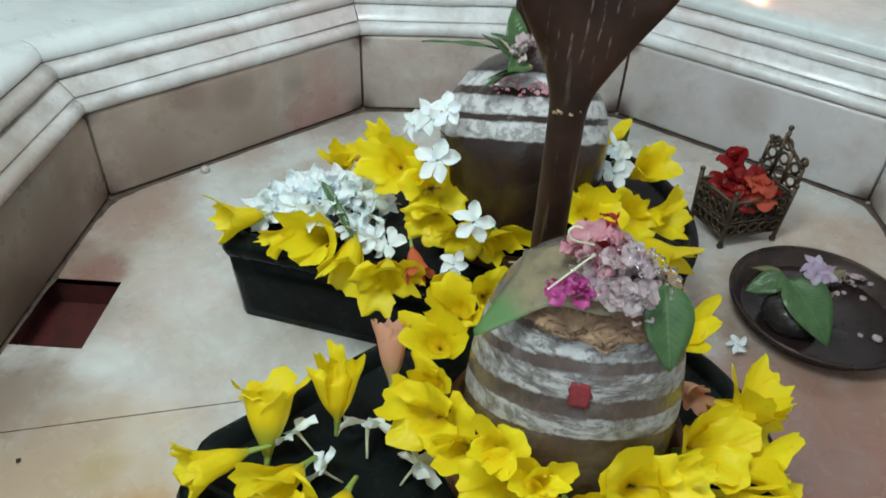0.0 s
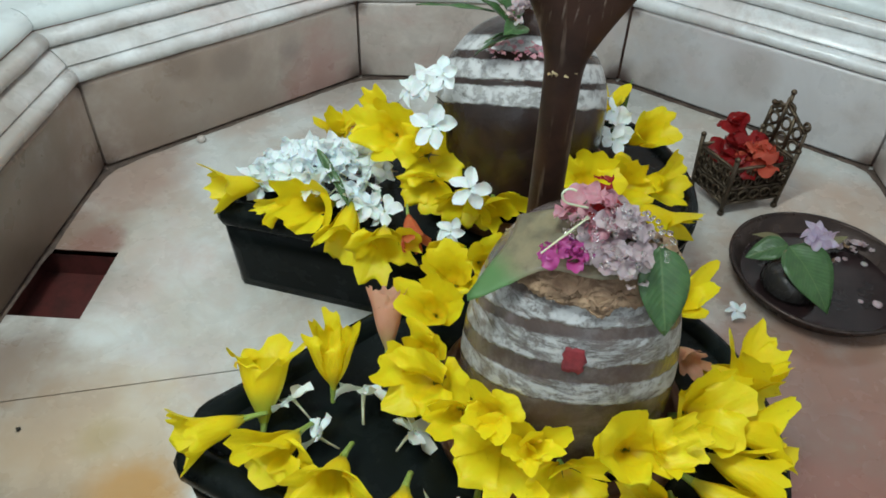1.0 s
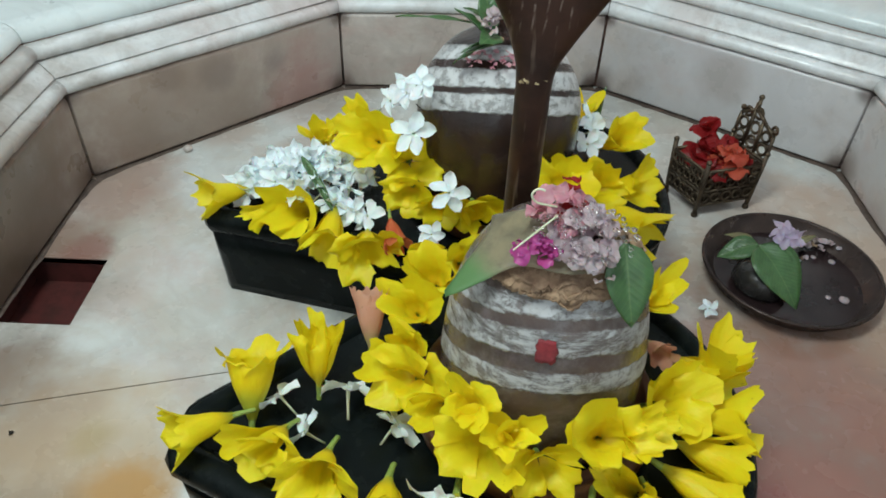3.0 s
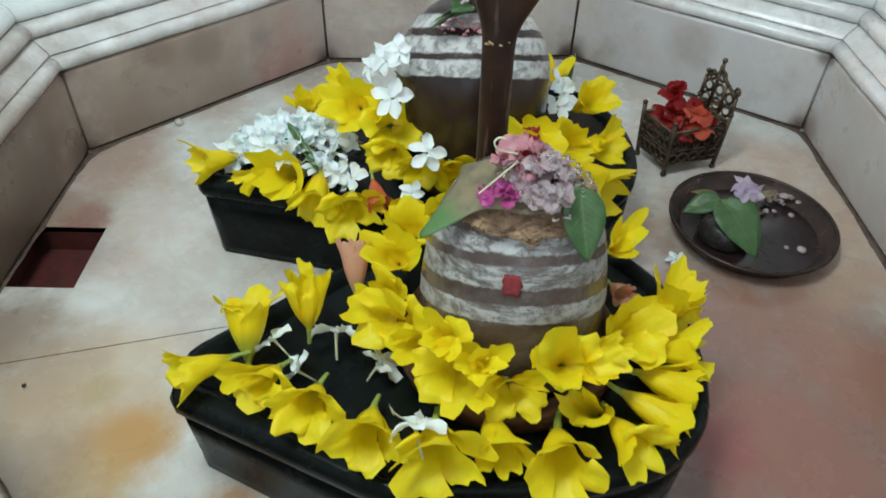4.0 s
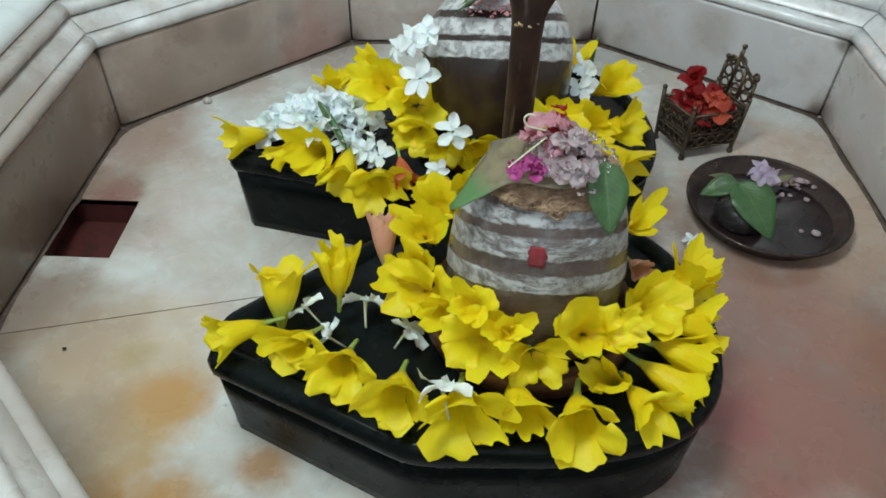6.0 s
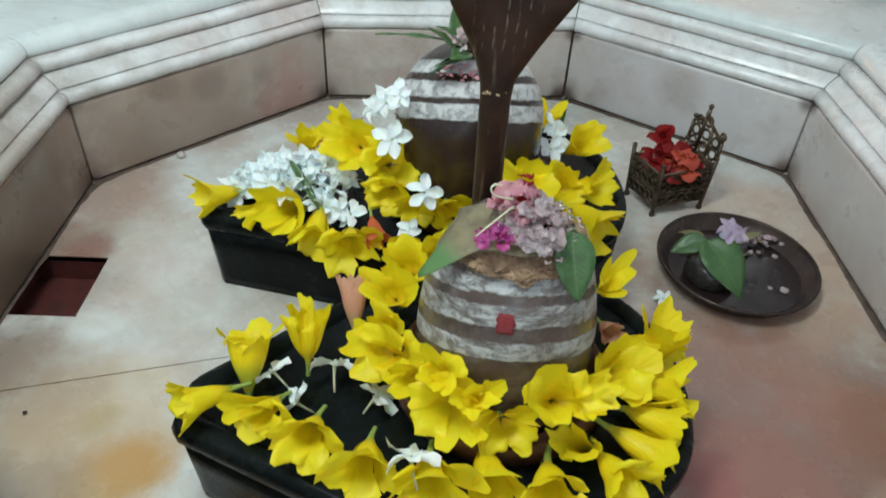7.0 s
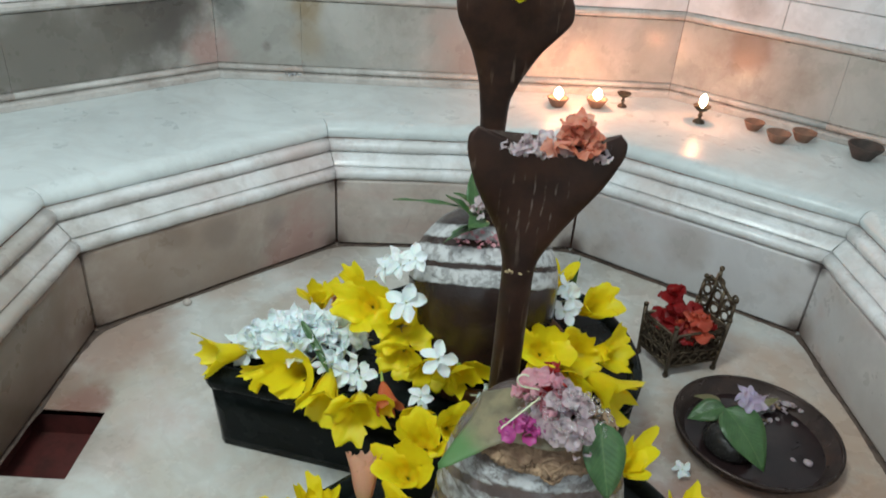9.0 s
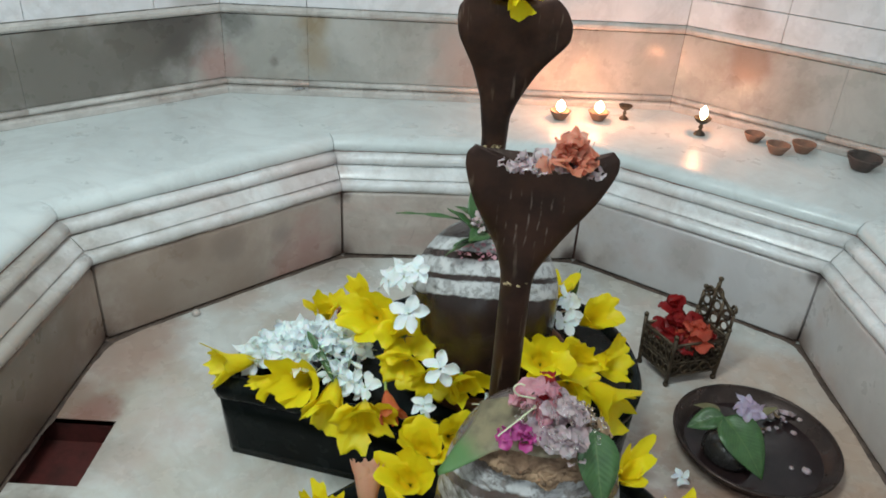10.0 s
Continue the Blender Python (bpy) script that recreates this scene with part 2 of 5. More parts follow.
STEM = simple("flower_stem", (0.30, 0.40, 0.09), (0.20, 0.30, 0.06), 50, 0.45, sub=0.1)
CREAM = simple("white_tube", (0.70, 0.70, 0.52), (0.55, 0.60, 0.38), 60, 0.5, sub=0.1)
WICK = simple("burnt_wick", (0.02, 0.018, 0.015), (0.05, 0.04, 0.03), 60, 0.9)


def petal_material(name, a, b, throat, reach, rough=0.46, thin=0.42, foot=None):
    """Petal colour that runs into the throat's colour near the flower's axis."""
    n = Nodes(name)
    d = n.t.nodes.new("ShaderNodeVectorMath")
    d.operation = "LENGTH"
    n.t.links.new(n.stretch(1, 1, 0), d.inputs[0])
    c = n.mix(n.step(n.noise(35, 5), 0.3, 0.7), a, b)
    c = n.mix(n.math("MULTIPLY", n.random(), 0.45), c, b)
    c = n.mix(n.step(d.outputs["Value"], reach * 0.25, reach, 0.85, 0.0), c, throat)
    if foot:
        c = n.mix(n.step(n.xyz()[2], -0.052, -0.016, 0.85, 0.0), c, foot)
    spot = n.step(n.noise(90, 2), 0.71, 0.76)
    c = n.mix(n.math("MULTIPLY", spot, 0.35), c, tuple(0.4 * v for v in b))
    n.bump(n.math("ADD", n.noise(28, 3, 0.5, 0.0, n.stretch(1, 4, 1)), n.math("MULTIPLY", n.noise(85, 4), 0.5)), 0.55, 0.004)
    m = n.end(c, rough, sub=0.15)
    n.b.inputs["Specular IOR Level"].default_value = 0.35
    tr = n.t.nodes.new("ShaderNodeBsdfTranslucent")
    n.put(tr.inputs["Color"], c)
    mx = n.t.nodes.new("ShaderNodeMixShader")
    mx.inputs[0].default_value = thin
    n.t.links.new(n.b.outputs[0], mx.inputs[1])
    n.t.links.new(tr.outputs[0], mx.inputs[2])
    n.t.links.new(mx.outputs[0], n.t.nodes["Material Output"].inputs["Surface"])
    return m


YELLOW = petal_material("yellow_petal", (0.95, 0.82, 0.02), (0.92, 0.72, 0.012), (0.84, 0.56, 0.01), 0.020, 0.46, 0.32, foot=(0.46, 0.54, 0.07))
WHITE = petal_material("white_petal", (0.92, 0.98, 1.0), (0.88, 0.97, 0.99), (0.86, 0.92, 0.84), 0.005, 0.5, 0.22)
PEACH = petal_material("peach_petal", (0.82, 0.50, 0.36), (0.74, 0.40, 0.27), (0.76, 0.42, 0.28), 0.012, foot=(0.55, 0.48, 0.22))
ORANGE = petal_material("orange_petal", (0.80, 0.24, 0.10), (0.72, 0.16, 0.06), (0.6, 0.08, 0.03), 0.012)
RUBY = petal_material("red_petal", (0.42, 0.025, 0.025), (0.28, 0.015, 0.018), (0.3, 0.01, 0.01), 0.006, 0.3)
CORAL = petal_material("coral_petal", (0.72, 0.16, 0.09), (0.62, 0.10, 0.06), (0.4, 0.03, 0.02), 0.006, 0.3)
SALMON = petal_material("salmon_petal", (0.86, 0.46, 0.34), (0.76, 0.27, 0.17), (0.7, 0.2, 0.1), 0.006, 0.28, 0.5)
PINK = petal_material("pink_petal", (0.80, 0.58, 0.60), (0.68, 0.27, 0.34), (0.6, 0.2, 0.2), 0.004, 0.25)
MAGENTA = petal_material("magenta_petal", (0.62, 0.11, 0.38), (0.48, 0.07, 0.28), (0.3, 0.02, 0.15), 0.006, 0.3)
WILTED = petal_material("wilted_petal", (0.78, 0.69, 0.70), (0.60, 0.47, 0.50), (0.55, 0.45, 0.45), 0.004, 0.12)
LILAC = petal_material("lilac_petal", (0.74, 0.66, 0.78), (0.60, 0.48, 0.66), (0.7, 0.6, 0.75), 0.004, 0.35)


def leaf_material(name, a, b):
    n = Nodes(name)
    x = n.xyz()
    rib = n.step(n.math("ABSOLUTE", x[1]), 0.0004, 0.0016, 1.0, 0.0)
    wave = n.math("SINE", n.math("MULTIPLY", n.math("SUBTRACT", x[0], n.math("ABSOLUTE", x[1])), 700))
    c = n.mix(n.step(n.noise(40, 5), 0.3, 0.7), a, b)
    c = n.mix(n.math("MULTIPLY", n.step(wave, 0.8, 1.0), 0.10), c, (0.22, 0.30, 0.10))
    c = n.mix(n.math("MULTIPLY", rib, 0.22), c, (0.22, 0.30, 0.12))
    n.bump(n.math("ADD", wave, n.noise(60, 4)), 0.15, 0.001)
    return n.end(c, 0.36, sub=0.05)


LEAF = leaf_material("green_leaf", (0.062, 0.145, 0.046), (0.042, 0.102, 0.033))
OLIVE = leaf_material("olive_leaf", (0.20, 0.18, 0.085), (0.17, 0.14, 0.07))


def linga_material(name, bands, slope, thin, flaky, stone_a, stone_b, chalk=0.70, dust=0.4):
    """Polished stone with three ash stripes, each (low, high) along height plus slope times depth."""
    n = Nodes(name)
    x = n.xyz()
    w = n.math("ADD", x[2], n.math("MULTIPLY", x[1], slope))
    w = n.math("ADD", w, n.math("MULTIPLY", n.math("SUBTRACT", n.noise(22, 6, 0.75), 0.5), 0.020))
    ash = 0.0
    for lo, hi in bands:
        up = n.step(w, lo - 0.002, lo + 0.003)
        down = n.step(w, hi - 0.003, hi + 0.002, 1.0, 0.0)
        ash = n.math("ADD", ash, n.math("MULTIPLY", up, down), True)
    streak = n.noise(15, 8, 0.78, 0.0, n.stretch(1.0, 1.0, 4.5))
    flake = n.step(n.noise(55, 6, 0.75), 0.40, 0.52, 1 - flaky, 1.0)
    patch = n.math("MULTIPLY", n.step(streak, thin, thin + 0.14), flake)
    ash = n.math("MULTIPLY", ash, n.math("ADD", n.math("MULTIPLY", patch, 0.78), 0.14))
    c = n.mix(n.step(n.noise(9, 6), 0.35, 0.7), stone_a, stone_b)
    film = n.math("MULTIPLY", n.step(n.noise(16, 7, 0.75), 0.42, 0.7), dust)
    c = n.mix(film, c, (0.26, 0.24, 0.24))
    c = n.mix(ash, c, (chalk, chalk * 1.01, chalk * 1.02))
    stain = n.math("MULTIPLY", n.step(n.noise(11, 6, 0.7, 0.6), 0.52, 0.72), 0.55)
    c = n.mix(n.math("MULTIPLY", stain, 0.2 if dust == 0 else 1.0), c, (0.17, 0.125, 0.135))
    n.bump(n.math("ADD", n.math("MULTIPLY", ash, 2.0), n.noise(60, 5)), 0.55, 0.003)
    return n.end(c, n.math("ADD", n.math("MULTIPLY", ash, 0.5), 0.2))


STRIPED = linga_material("striped_stone", ((0.208, 0.238), (0.155, 0.192), (0.097, 0.130)), 0.50, 0.40, 0.85, (0.10, 0.066, 0.056), (0.055, 0.04, 0.038), 0.56)
STRIPED_FAR = linga_material("striped_dark_stone", ((0.252, 0.282), (0.200, 0.236), (0.152, 0.188)), 0.52, 0.30, 0.55, (0.040, 0.022, 0.018), (0.022, 0.013, 0.011), 0.66, 0.0)
_n = Nodes("flame")
_e = _n.t.nodes.new("ShaderNodeEmission")
_e.inputs["Color"].default_value, _e.inputs["Strength"].default_value = (1.0, 0.72, 0.42, 1), 22
_n.t.links.new(_e.outputs[0], _n.t.nodes["Material Output"].inputs["Surface"])
FLAME = _n.m


# ---- mesh helpers ----
def mesh_of(bm, name, material, smooth=True):
    bmesh.ops.recalc_face_normals(bm, faces=bm.faces)
    me = bpy.data.meshes.new(name)
    bm.to_mesh(me)
    bm.free()
    me.materials.append(material)
    if smooth:
        me.shade_smooth()
    return me


def part(name, bm, material, parent=None, label="", smooth=True, at=None):
    me = bm if isinstance(bm, bpy.types.Mesh) else mesh_of(bm, name, material, smooth)
    ob = new(name, me)
    if parent:
        ob.parent = parent
    if at is not None:
        ob.matrix_basis = at
    return tagged(ob, label)


def thing(name, m, label, category, group="", kind=""):
    ob = new(name)
    ob.empty_display_size = 0.02
    ob.matrix_basis = m
    return tagged(ob, label, category, group, kind)


def quads(bm, rows, closed=False):
    """Skin a grid of points; rows is a list of equally long lists."""
    vs = [[bm.verts.new(p) for p in r] for r in rows]
    n = len(rows[0])
    for a, b in zip(vs, vs[1:]):
        for j in range(n if closed else n - 1):
            k = (j + 1) % n
            bm.faces.new((a[j], a[k], b[k], b[j]))
    return vs


def lathe(profile, segments=40, cap_bottom=True, cap_top=True, wob=0.0):
    bm = bmesh.new()
    rows = []
    for r, z in profile:
        rows.append([((r + wob * noise.noise((math.cos(a) * 2, math.sin(a) * 2, z * 9))) * math.cos(a),
                      (r + wob * noise.noise((math.cos(a) * 2 + 5, math.sin(a) * 2, z * 9))) * math.sin(a), z)
                     for a in (2 * math.pi * i / segments for i in range(segments))])
    vs = quads(bm, rows, True)
    if cap_bottom:
        bm.faces.new(list(reversed(vs[0])))
    if cap_top:
        bm.faces.new(vs[-1])
    return bm


def solid(me_bm, thickness):
    """Give an open sheet a thickness."""
    bmesh.ops.recalc_face_normals(me_bm, faces=me_bm.faces)
    me_bm.normal_update()
    lift = [v.normal.copy() for v in me_bm.verts]
    made = bmesh.ops.extrude_face_region(me_bm, geom=me_bm.faces[:], use_keep_orig=True)
    moved = [v for v in made["geom"] if isinstance(v, bmesh.types.BMVert)]
    for v, n in zip(moved, [m.normal.copy() for m in moved] if len(moved) != len(lift) else lift):
        v.co -= n * thickness
    return me_bm


def aim(x, y, z, az, el, turn=0.0):
    """A pose whose own z axis points to azimuth az and elevation el, in degrees."""
    a, e = radians(az), radians(el)
    d = Vector((math.cos(a) * math.cos(e), math.sin(a) * math.cos(e), math.sin(e)))
    return Matrix.Translation((x, y, z)) @ d.to_track_quat("Z", "Y").to_matrix().to_4x4() @ Matrix.Rotation(radians(turn), 4, "Z")


# ---- the basin, its ledge and the chamber's walls ----
BASIN = [Vector(p) for p in ((-0.79, 0.715), (-0.786, 1.448), (-0.243, 1.967), (0.513, 2.025), (1.10, 1.623), (1.098, 0.72), (0.62, 0.10), (-0.23, 0.16))]
CHAMBER = [Vector(p) for p in ((-1.55, -0.20), (-1.55, 1.70), (-0.724, 2.463), (0.894, 2.571), (1.85, 1.82), (1.85, -0.20), (1.30, -1.30), (-1.0, -1.30))]


def offset_corner(poly, i, out):
    """Corner i of a clockwise outline whose sides are all moved out by that much."""
    n = len(poly)
    a, b, c = poly[i - 1], poly[i], poly[(i + 1) % n]
    d1, d2 = (b - a).normalized(), (c - b).normalized()
    n1, n2 = Vector((-d1.y, d1.x)), Vector((-d2.y, d2.x))
    p1, p2 = b + n1 * out, b + n2 * out
    k = (p2 - p1).cross(d2) / d1.cross(d2)
    return p1 + d1 * k


def moulding(poly, i, profile, gap=0.001, lo=0.0, hi=1.0, worn=0.0, soft_ends=False):
    """A mitred length of moulding along side i, or along a stretch of it. The profile is a closed outline of (out, z)."""
    bm = bmesh.new()
    ends, steps = [], 14 if worn else 1
    length = (poly[(i + 1) % len(poly)] - poly[i]).length
    stations = [(lo + (hi - lo) * s / steps, 0.0) for s in range(steps + 1)]
    if soft_ends:
        near = [(gap / length, 0.011), ((gap + 0.0025) / length, 0.005), ((gap + 0.007) / length, 0.0015), ((gap + 0.013) / length, 0.0)]
        stations = near + stations[1:-1] + [(1 - f, d) for f, d in reversed(near)]
    steps, low, top = len(stations) - 1, min(z for o, z in profile), max(z for o, z in profile)
    for s, (f, inset) in enumerate(stations):
        f = min(max(f, (gap / length if s == 0 else 0)), 1 - (gap / length if s == steps else 0))
        row = []
        for k, (o, z) in enumerate(profile):
            p = offset_corner(poly, i, o).lerp(offset_corner(poly, (i + 1) % len(poly), o), f)
            j = worn * noise.noise((p.x * 9, p.y * 9, z * 20 + i))
            row.append((p.x, p.y, min(max(z, low + inset), top - inset) + j))
        ends.append(row)
    vs = quads(bm, ends, True)
    bm.faces.new(list(reversed(vs[0])))
    bm.faces.new(vs[-1])
    return bm


def soften(bm, limit=40):
    """Shade the shallow edges smooth and keep the sharp ones."""
    bm.normal_update()
    for f in bm.faces:
        f.smooth = True
    for e in bm.edges:
        e.smooth = len(e.link_faces) == 2 and e.calc_face_angle(3.2) < radians(limit)
    return bm


def roll(out, z, r, back, steps=8):
    """A half-round bead that swells inwards."""
    pts = [(out - r * math.sin(math.pi * k / steps), z - r * math.cos(math.pi * k / steps)) for k in range(steps + 1)]
    return [(back, z - r)] + pts + [(back, z + r)]


PANEL_P = [(0.006, 0.007), (0.0018, 0.0095), (0.0, 0.014), (0.0, 0.217), (0.0018, 0.224), (0.006, 0.2275), (0.07, 0.2275), (0.07, 0.007)]
LOW_ROLL = roll(0.010, 0.2455, 0.0165, 0.09)
BAND = [(0.022, 0.2635), (0.019, 0.2665), (0.021, 0.2715), (0.047, 0.2925), (0.052, 0.2945), (0.057, 0.2963), (0.11, 0.2963), (0.11, 0.2635)]
TOP_ROLL = roll(0.064, 0.3140, 0.0165, 0.12)
SLAB = [(0.13, 0.3315), (0.086, 0.3315), (0.0815, 0.336), (0.080, 0.344), (0.082, 0.353), (0.088, 0.3615), (0.097, 0.368), (0.108, 0.3715), (0.13, 0.3725)]
BACKING = [(0.022, -0.02), (0.022, 0.250), (0.070, 0.285), (0.085, 0.332), (0.16, 0.332), (0.16, -0.02)]


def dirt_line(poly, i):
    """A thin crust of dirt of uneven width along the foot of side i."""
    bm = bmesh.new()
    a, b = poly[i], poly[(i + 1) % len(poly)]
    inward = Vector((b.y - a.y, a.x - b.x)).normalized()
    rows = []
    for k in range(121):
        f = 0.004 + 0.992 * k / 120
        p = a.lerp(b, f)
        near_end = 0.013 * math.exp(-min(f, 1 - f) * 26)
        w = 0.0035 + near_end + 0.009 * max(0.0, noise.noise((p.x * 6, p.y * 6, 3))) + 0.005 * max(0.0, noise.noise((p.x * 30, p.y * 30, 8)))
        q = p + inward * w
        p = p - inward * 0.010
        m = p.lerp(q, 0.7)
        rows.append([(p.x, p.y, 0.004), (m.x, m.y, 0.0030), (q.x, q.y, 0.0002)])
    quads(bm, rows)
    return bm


for i in range(8):
    w = thing("basin_wall_%d" % (i + 1), Matrix(), "pinkish white marble basin side with rounded mouldings", "basin wall", "", "structure")
    part("backing", moulding(BASIN, i, BACKING, 0.0), GROUT, w, "pinkish brown grout", False)
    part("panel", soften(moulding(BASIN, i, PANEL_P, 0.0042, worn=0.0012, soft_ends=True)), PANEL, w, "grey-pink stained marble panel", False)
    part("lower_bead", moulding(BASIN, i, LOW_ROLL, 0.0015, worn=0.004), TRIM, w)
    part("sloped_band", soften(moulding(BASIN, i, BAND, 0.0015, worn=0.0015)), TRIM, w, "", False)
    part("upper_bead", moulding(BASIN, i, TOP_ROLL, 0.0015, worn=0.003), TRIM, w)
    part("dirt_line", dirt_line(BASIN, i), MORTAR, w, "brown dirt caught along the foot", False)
    j = (i + 1) % 8
    bm = soften(moulding(BASIN, i, SLAB, 0.001, worn=0.0012))
    q = [offset_corner(BASIN, i, 0.129), offset_corner(BASIN, j, 0.129), CHAMBER[j], CHAMBER[i]]
    c = sum(q, Vector((0, 0))) / 4
    q = [p + (c - p).normalized() * (0.0015 if k > 1 else 0.0) for k, p in enumerate(q)]
    vs = [bm.verts.new((p.x, p.y, 0.3725)) for p in q] + [bm.verts.new((p.x, p.y, 0.333)) for p in q]
    for f in ((0, 1, 2, 3), (7, 6, 5, 4), (0, 4, 5, 1), (1, 5, 6, 2), (2, 6, 7, 3), (3, 7, 4, 0)):
        bm.faces.new([vs[k] for k in f])
    tagged(part("ledge_%d" % (i + 1), bm, LEDGE, None, "", False), "smooth bluish white marble ledge slab with bullnose edge", "ledge", "", "structure")

# chamber walls: two steps at the foot, a stained dado, a string course and large tiles above
FOOT_A = [(-0.034, 0.3735), (-0.034, 0.390), (-0.028, 0.396), (0.02, 0.396), (0.02, 0.3735)]
FOOT_B = roll(-0.004, 0.4075, 0.0105, 0.02, 6)
DADO = [(0.0, 0.420), (0.0, 0.640), (0.03, 0.640), (0.03, 0.420)]
STRING = [(-0.004, 0.644), (-0.012, 0.652), (-0.012, 0.662), (-0.003, 0.671), (0.03, 0.671), (0.03, 0.644)]
WALL_BACK = [(0.012, 0.30), (0.012, 2.75), (0.15, 2.75), (0.15, 0.30)]
NAMES = ("wall_west", "wall_north_west", "wall_north", "wall_north_east", "wall_east", "wall_south_east", "wall_south", "wall_south_west")
for i, name in enumerate(NAMES):
    w = thing(name, Matrix(), "white marble chamber wall with stained dado", "wall", "", "structure")
    if name == "wall_south":
        part("backing", moulding(CHAMBER, i, WALL_BACK, 0.0, 0.0, 0.22), TILE, w, "", False)
        part("backing", moulding(CHAMBER, i, WALL_BACK, 0.0, 0.78, 1.0), TILE, w, "", False)
        part("lintel", moulding(CHAMBER, i, [(o, max(z, 2.45)) for o, z in WALL_BACK], 0.0, 0.22, 0.78), TILE, w, "", False)
        continue
    part("backing", moulding(CHAMBER, i, WALL_BACK, 0.0), MORTAR, w, "", False)
    side = (CHAMBER[(i + 1) % 8] - CHAMBER[i]).length
    cuts = {1: (0.42,), 2: (0.18, 0.62), 3: (0.45,)}.get(i, (0.5,))
    cuts = (0.0, *cuts, 1.0)
    for lo, hi in zip(cuts, cuts[1:]):
        g = 0.0006
        part("foot_course", moulding(CHAMBER, i, FOOT_A, g, lo, hi - g), DULL_TRIM, w, "", False)
        part("foot_bead", moulding(CHAMBER, i, FOOT_B, g, lo, hi - g), DULL_TRIM, w)
        part("string_course", moulding(CHAMBER, i, STRING, g, lo, hi - g), DULL_TRIM, w, "", False)
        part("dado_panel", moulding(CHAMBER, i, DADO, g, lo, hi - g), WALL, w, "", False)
    tiles = {1: (0.0, 0.46, 0.80, 1.0), 2: (0.0, 0.18, 0.62, 1.0), 3: (0.0, 0.268, 0.62, 1.0)}.get(i, (0.0, 0.33, 0.66, 1.0))
    for z0, z1 in ((0.674, 0.766), (0.769, 1.25), (1.253, 1.75), (1.753, 2.25), (2.253, 2.74)):
        for lo, hi in zip(tiles, tiles[1:]):
            prof = [(0.0, z0), (0.0, z1), (0.03, z1), (0.03, z0)]
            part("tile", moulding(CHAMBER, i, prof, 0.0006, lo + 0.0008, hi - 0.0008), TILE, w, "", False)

# ceiling
bm = bmesh.new()
lowf = [bm.verts.new((p.x * 1.1, p.y * 1.1, 2.75)) for p in CHAMBER]
bm.faces.new(lowf)
r = bmesh.ops.extrude_face_region(bm, geom=bm.faces[:])
bmesh.ops.translate(bm, verts=[v for v in r["geom"] if isinstance(v, bmesh.types.BMVert)], vec=(0, 0, 0.1))
tagged(part("ceiling", bm, TILE, None, "", False), "plain white chamber ceiling", "ceiling", "", "structure")

# basin floor: a base, two large slabs with a joint between them, and a square drain by one wall
floor = thing("floor", Matrix(), "wet white marble basin floor with ochre and red stains", "floor", "", "structure")
HOLE = (-0.79, -0.643, 0.963, 1.157)


def floor_sheet(side):
    bm = bmesh.new()
    bm.faces.new([bm.verts.new((p.x, p.y, 0)) for p in (offset_corner(BASIN, k, 0.02) for k in range(8))])
    a = Vector((-0.739, 0.752, 0))
    nrm = Vector((-0.26, 1, 0)).normalized() * (side or 1)
    if abs(side) == 1:
        bmesh.ops.bisect_plane(bm, geom=bm.verts[:] + bm.edges[:] + bm.faces[:], plane_co=a + nrm * 0.0013, plane_no=nrm, clear_inner=True)
        bmesh.ops.bisect_plane(bm, geom=bm.verts[:] + bm.edges[:] + bm.faces[:], plane_co=(0.2215, 0, 0), plane_no=(1, 0, 0), clear_outer=True)
    elif side == 2:
        bmesh.ops.bisect_plane(bm, geom=bm.verts[:] + bm.edges[:] + bm.faces[:], plane_co=(0.2225, 0, 0), plane_no=(1, 0, 0), clear_inner=True)
    for co, no in (((HOLE[0], 0, 0), (1, 0, 0)), ((HOLE[1], 0, 0), (1, 0, 0)), ((0, HOLE[2], 0), (0, 1, 0)), ((0, HOLE[3], 0), (0, 1, 0))):
        bmesh.ops.bisect_plane(bm, geom=bm.verts[:] + bm.edges[:] + bm.faces[:], plane_co=co, plane_no=no)
    gone = [f for f in bm.faces if HOLE[0] - 0.03 < f.calc_center_median().x < HOLE[1] and HOLE[2] < f.calc_center_median().y < HOLE[3]]
    bmesh.ops.delete(bm, geom=gone, context="FACES")
    return bm


for side in (1, -1, 2):
    bm = floor_sheet(side)
    r = bmesh.ops.extrude_face_region(bm, geom=bm.faces[:])
    bmesh.ops.translate(bm, verts=[v for v in r["geom"] if isinstance(v, bmesh.types.BMVert)], vec=(0, 0, -0.015))
    part("slab", bm, FLOOR, floor, "", False)
bm = floor_sheet(0)
bmesh.ops.translate(bm, verts=bm.verts, vec=(0, 0, -0.004))
part("joint_bed", bm, MORTAR, floor, "dark dirt in the joint", False)
bm = bmesh.new()
x0, x1, y0, y1 = HOLE
top = [(x0 - 0.03, y0, -0.002), (x1, y0, -0.002), (x1, y1, -0.002), (x0 - 0.03, y1, -0.002)]
quads(bm, [top, [(x, y, -0.07) for x, y, z in top]], True)
bm.faces.new([bm.verts.new((x, y, -0.07)) for x, y, z in top])
tagged(part("drain", bm, DRAIN, None, "", False), "dark red square drain sunk into the marble floor", "drain", "", "structure")


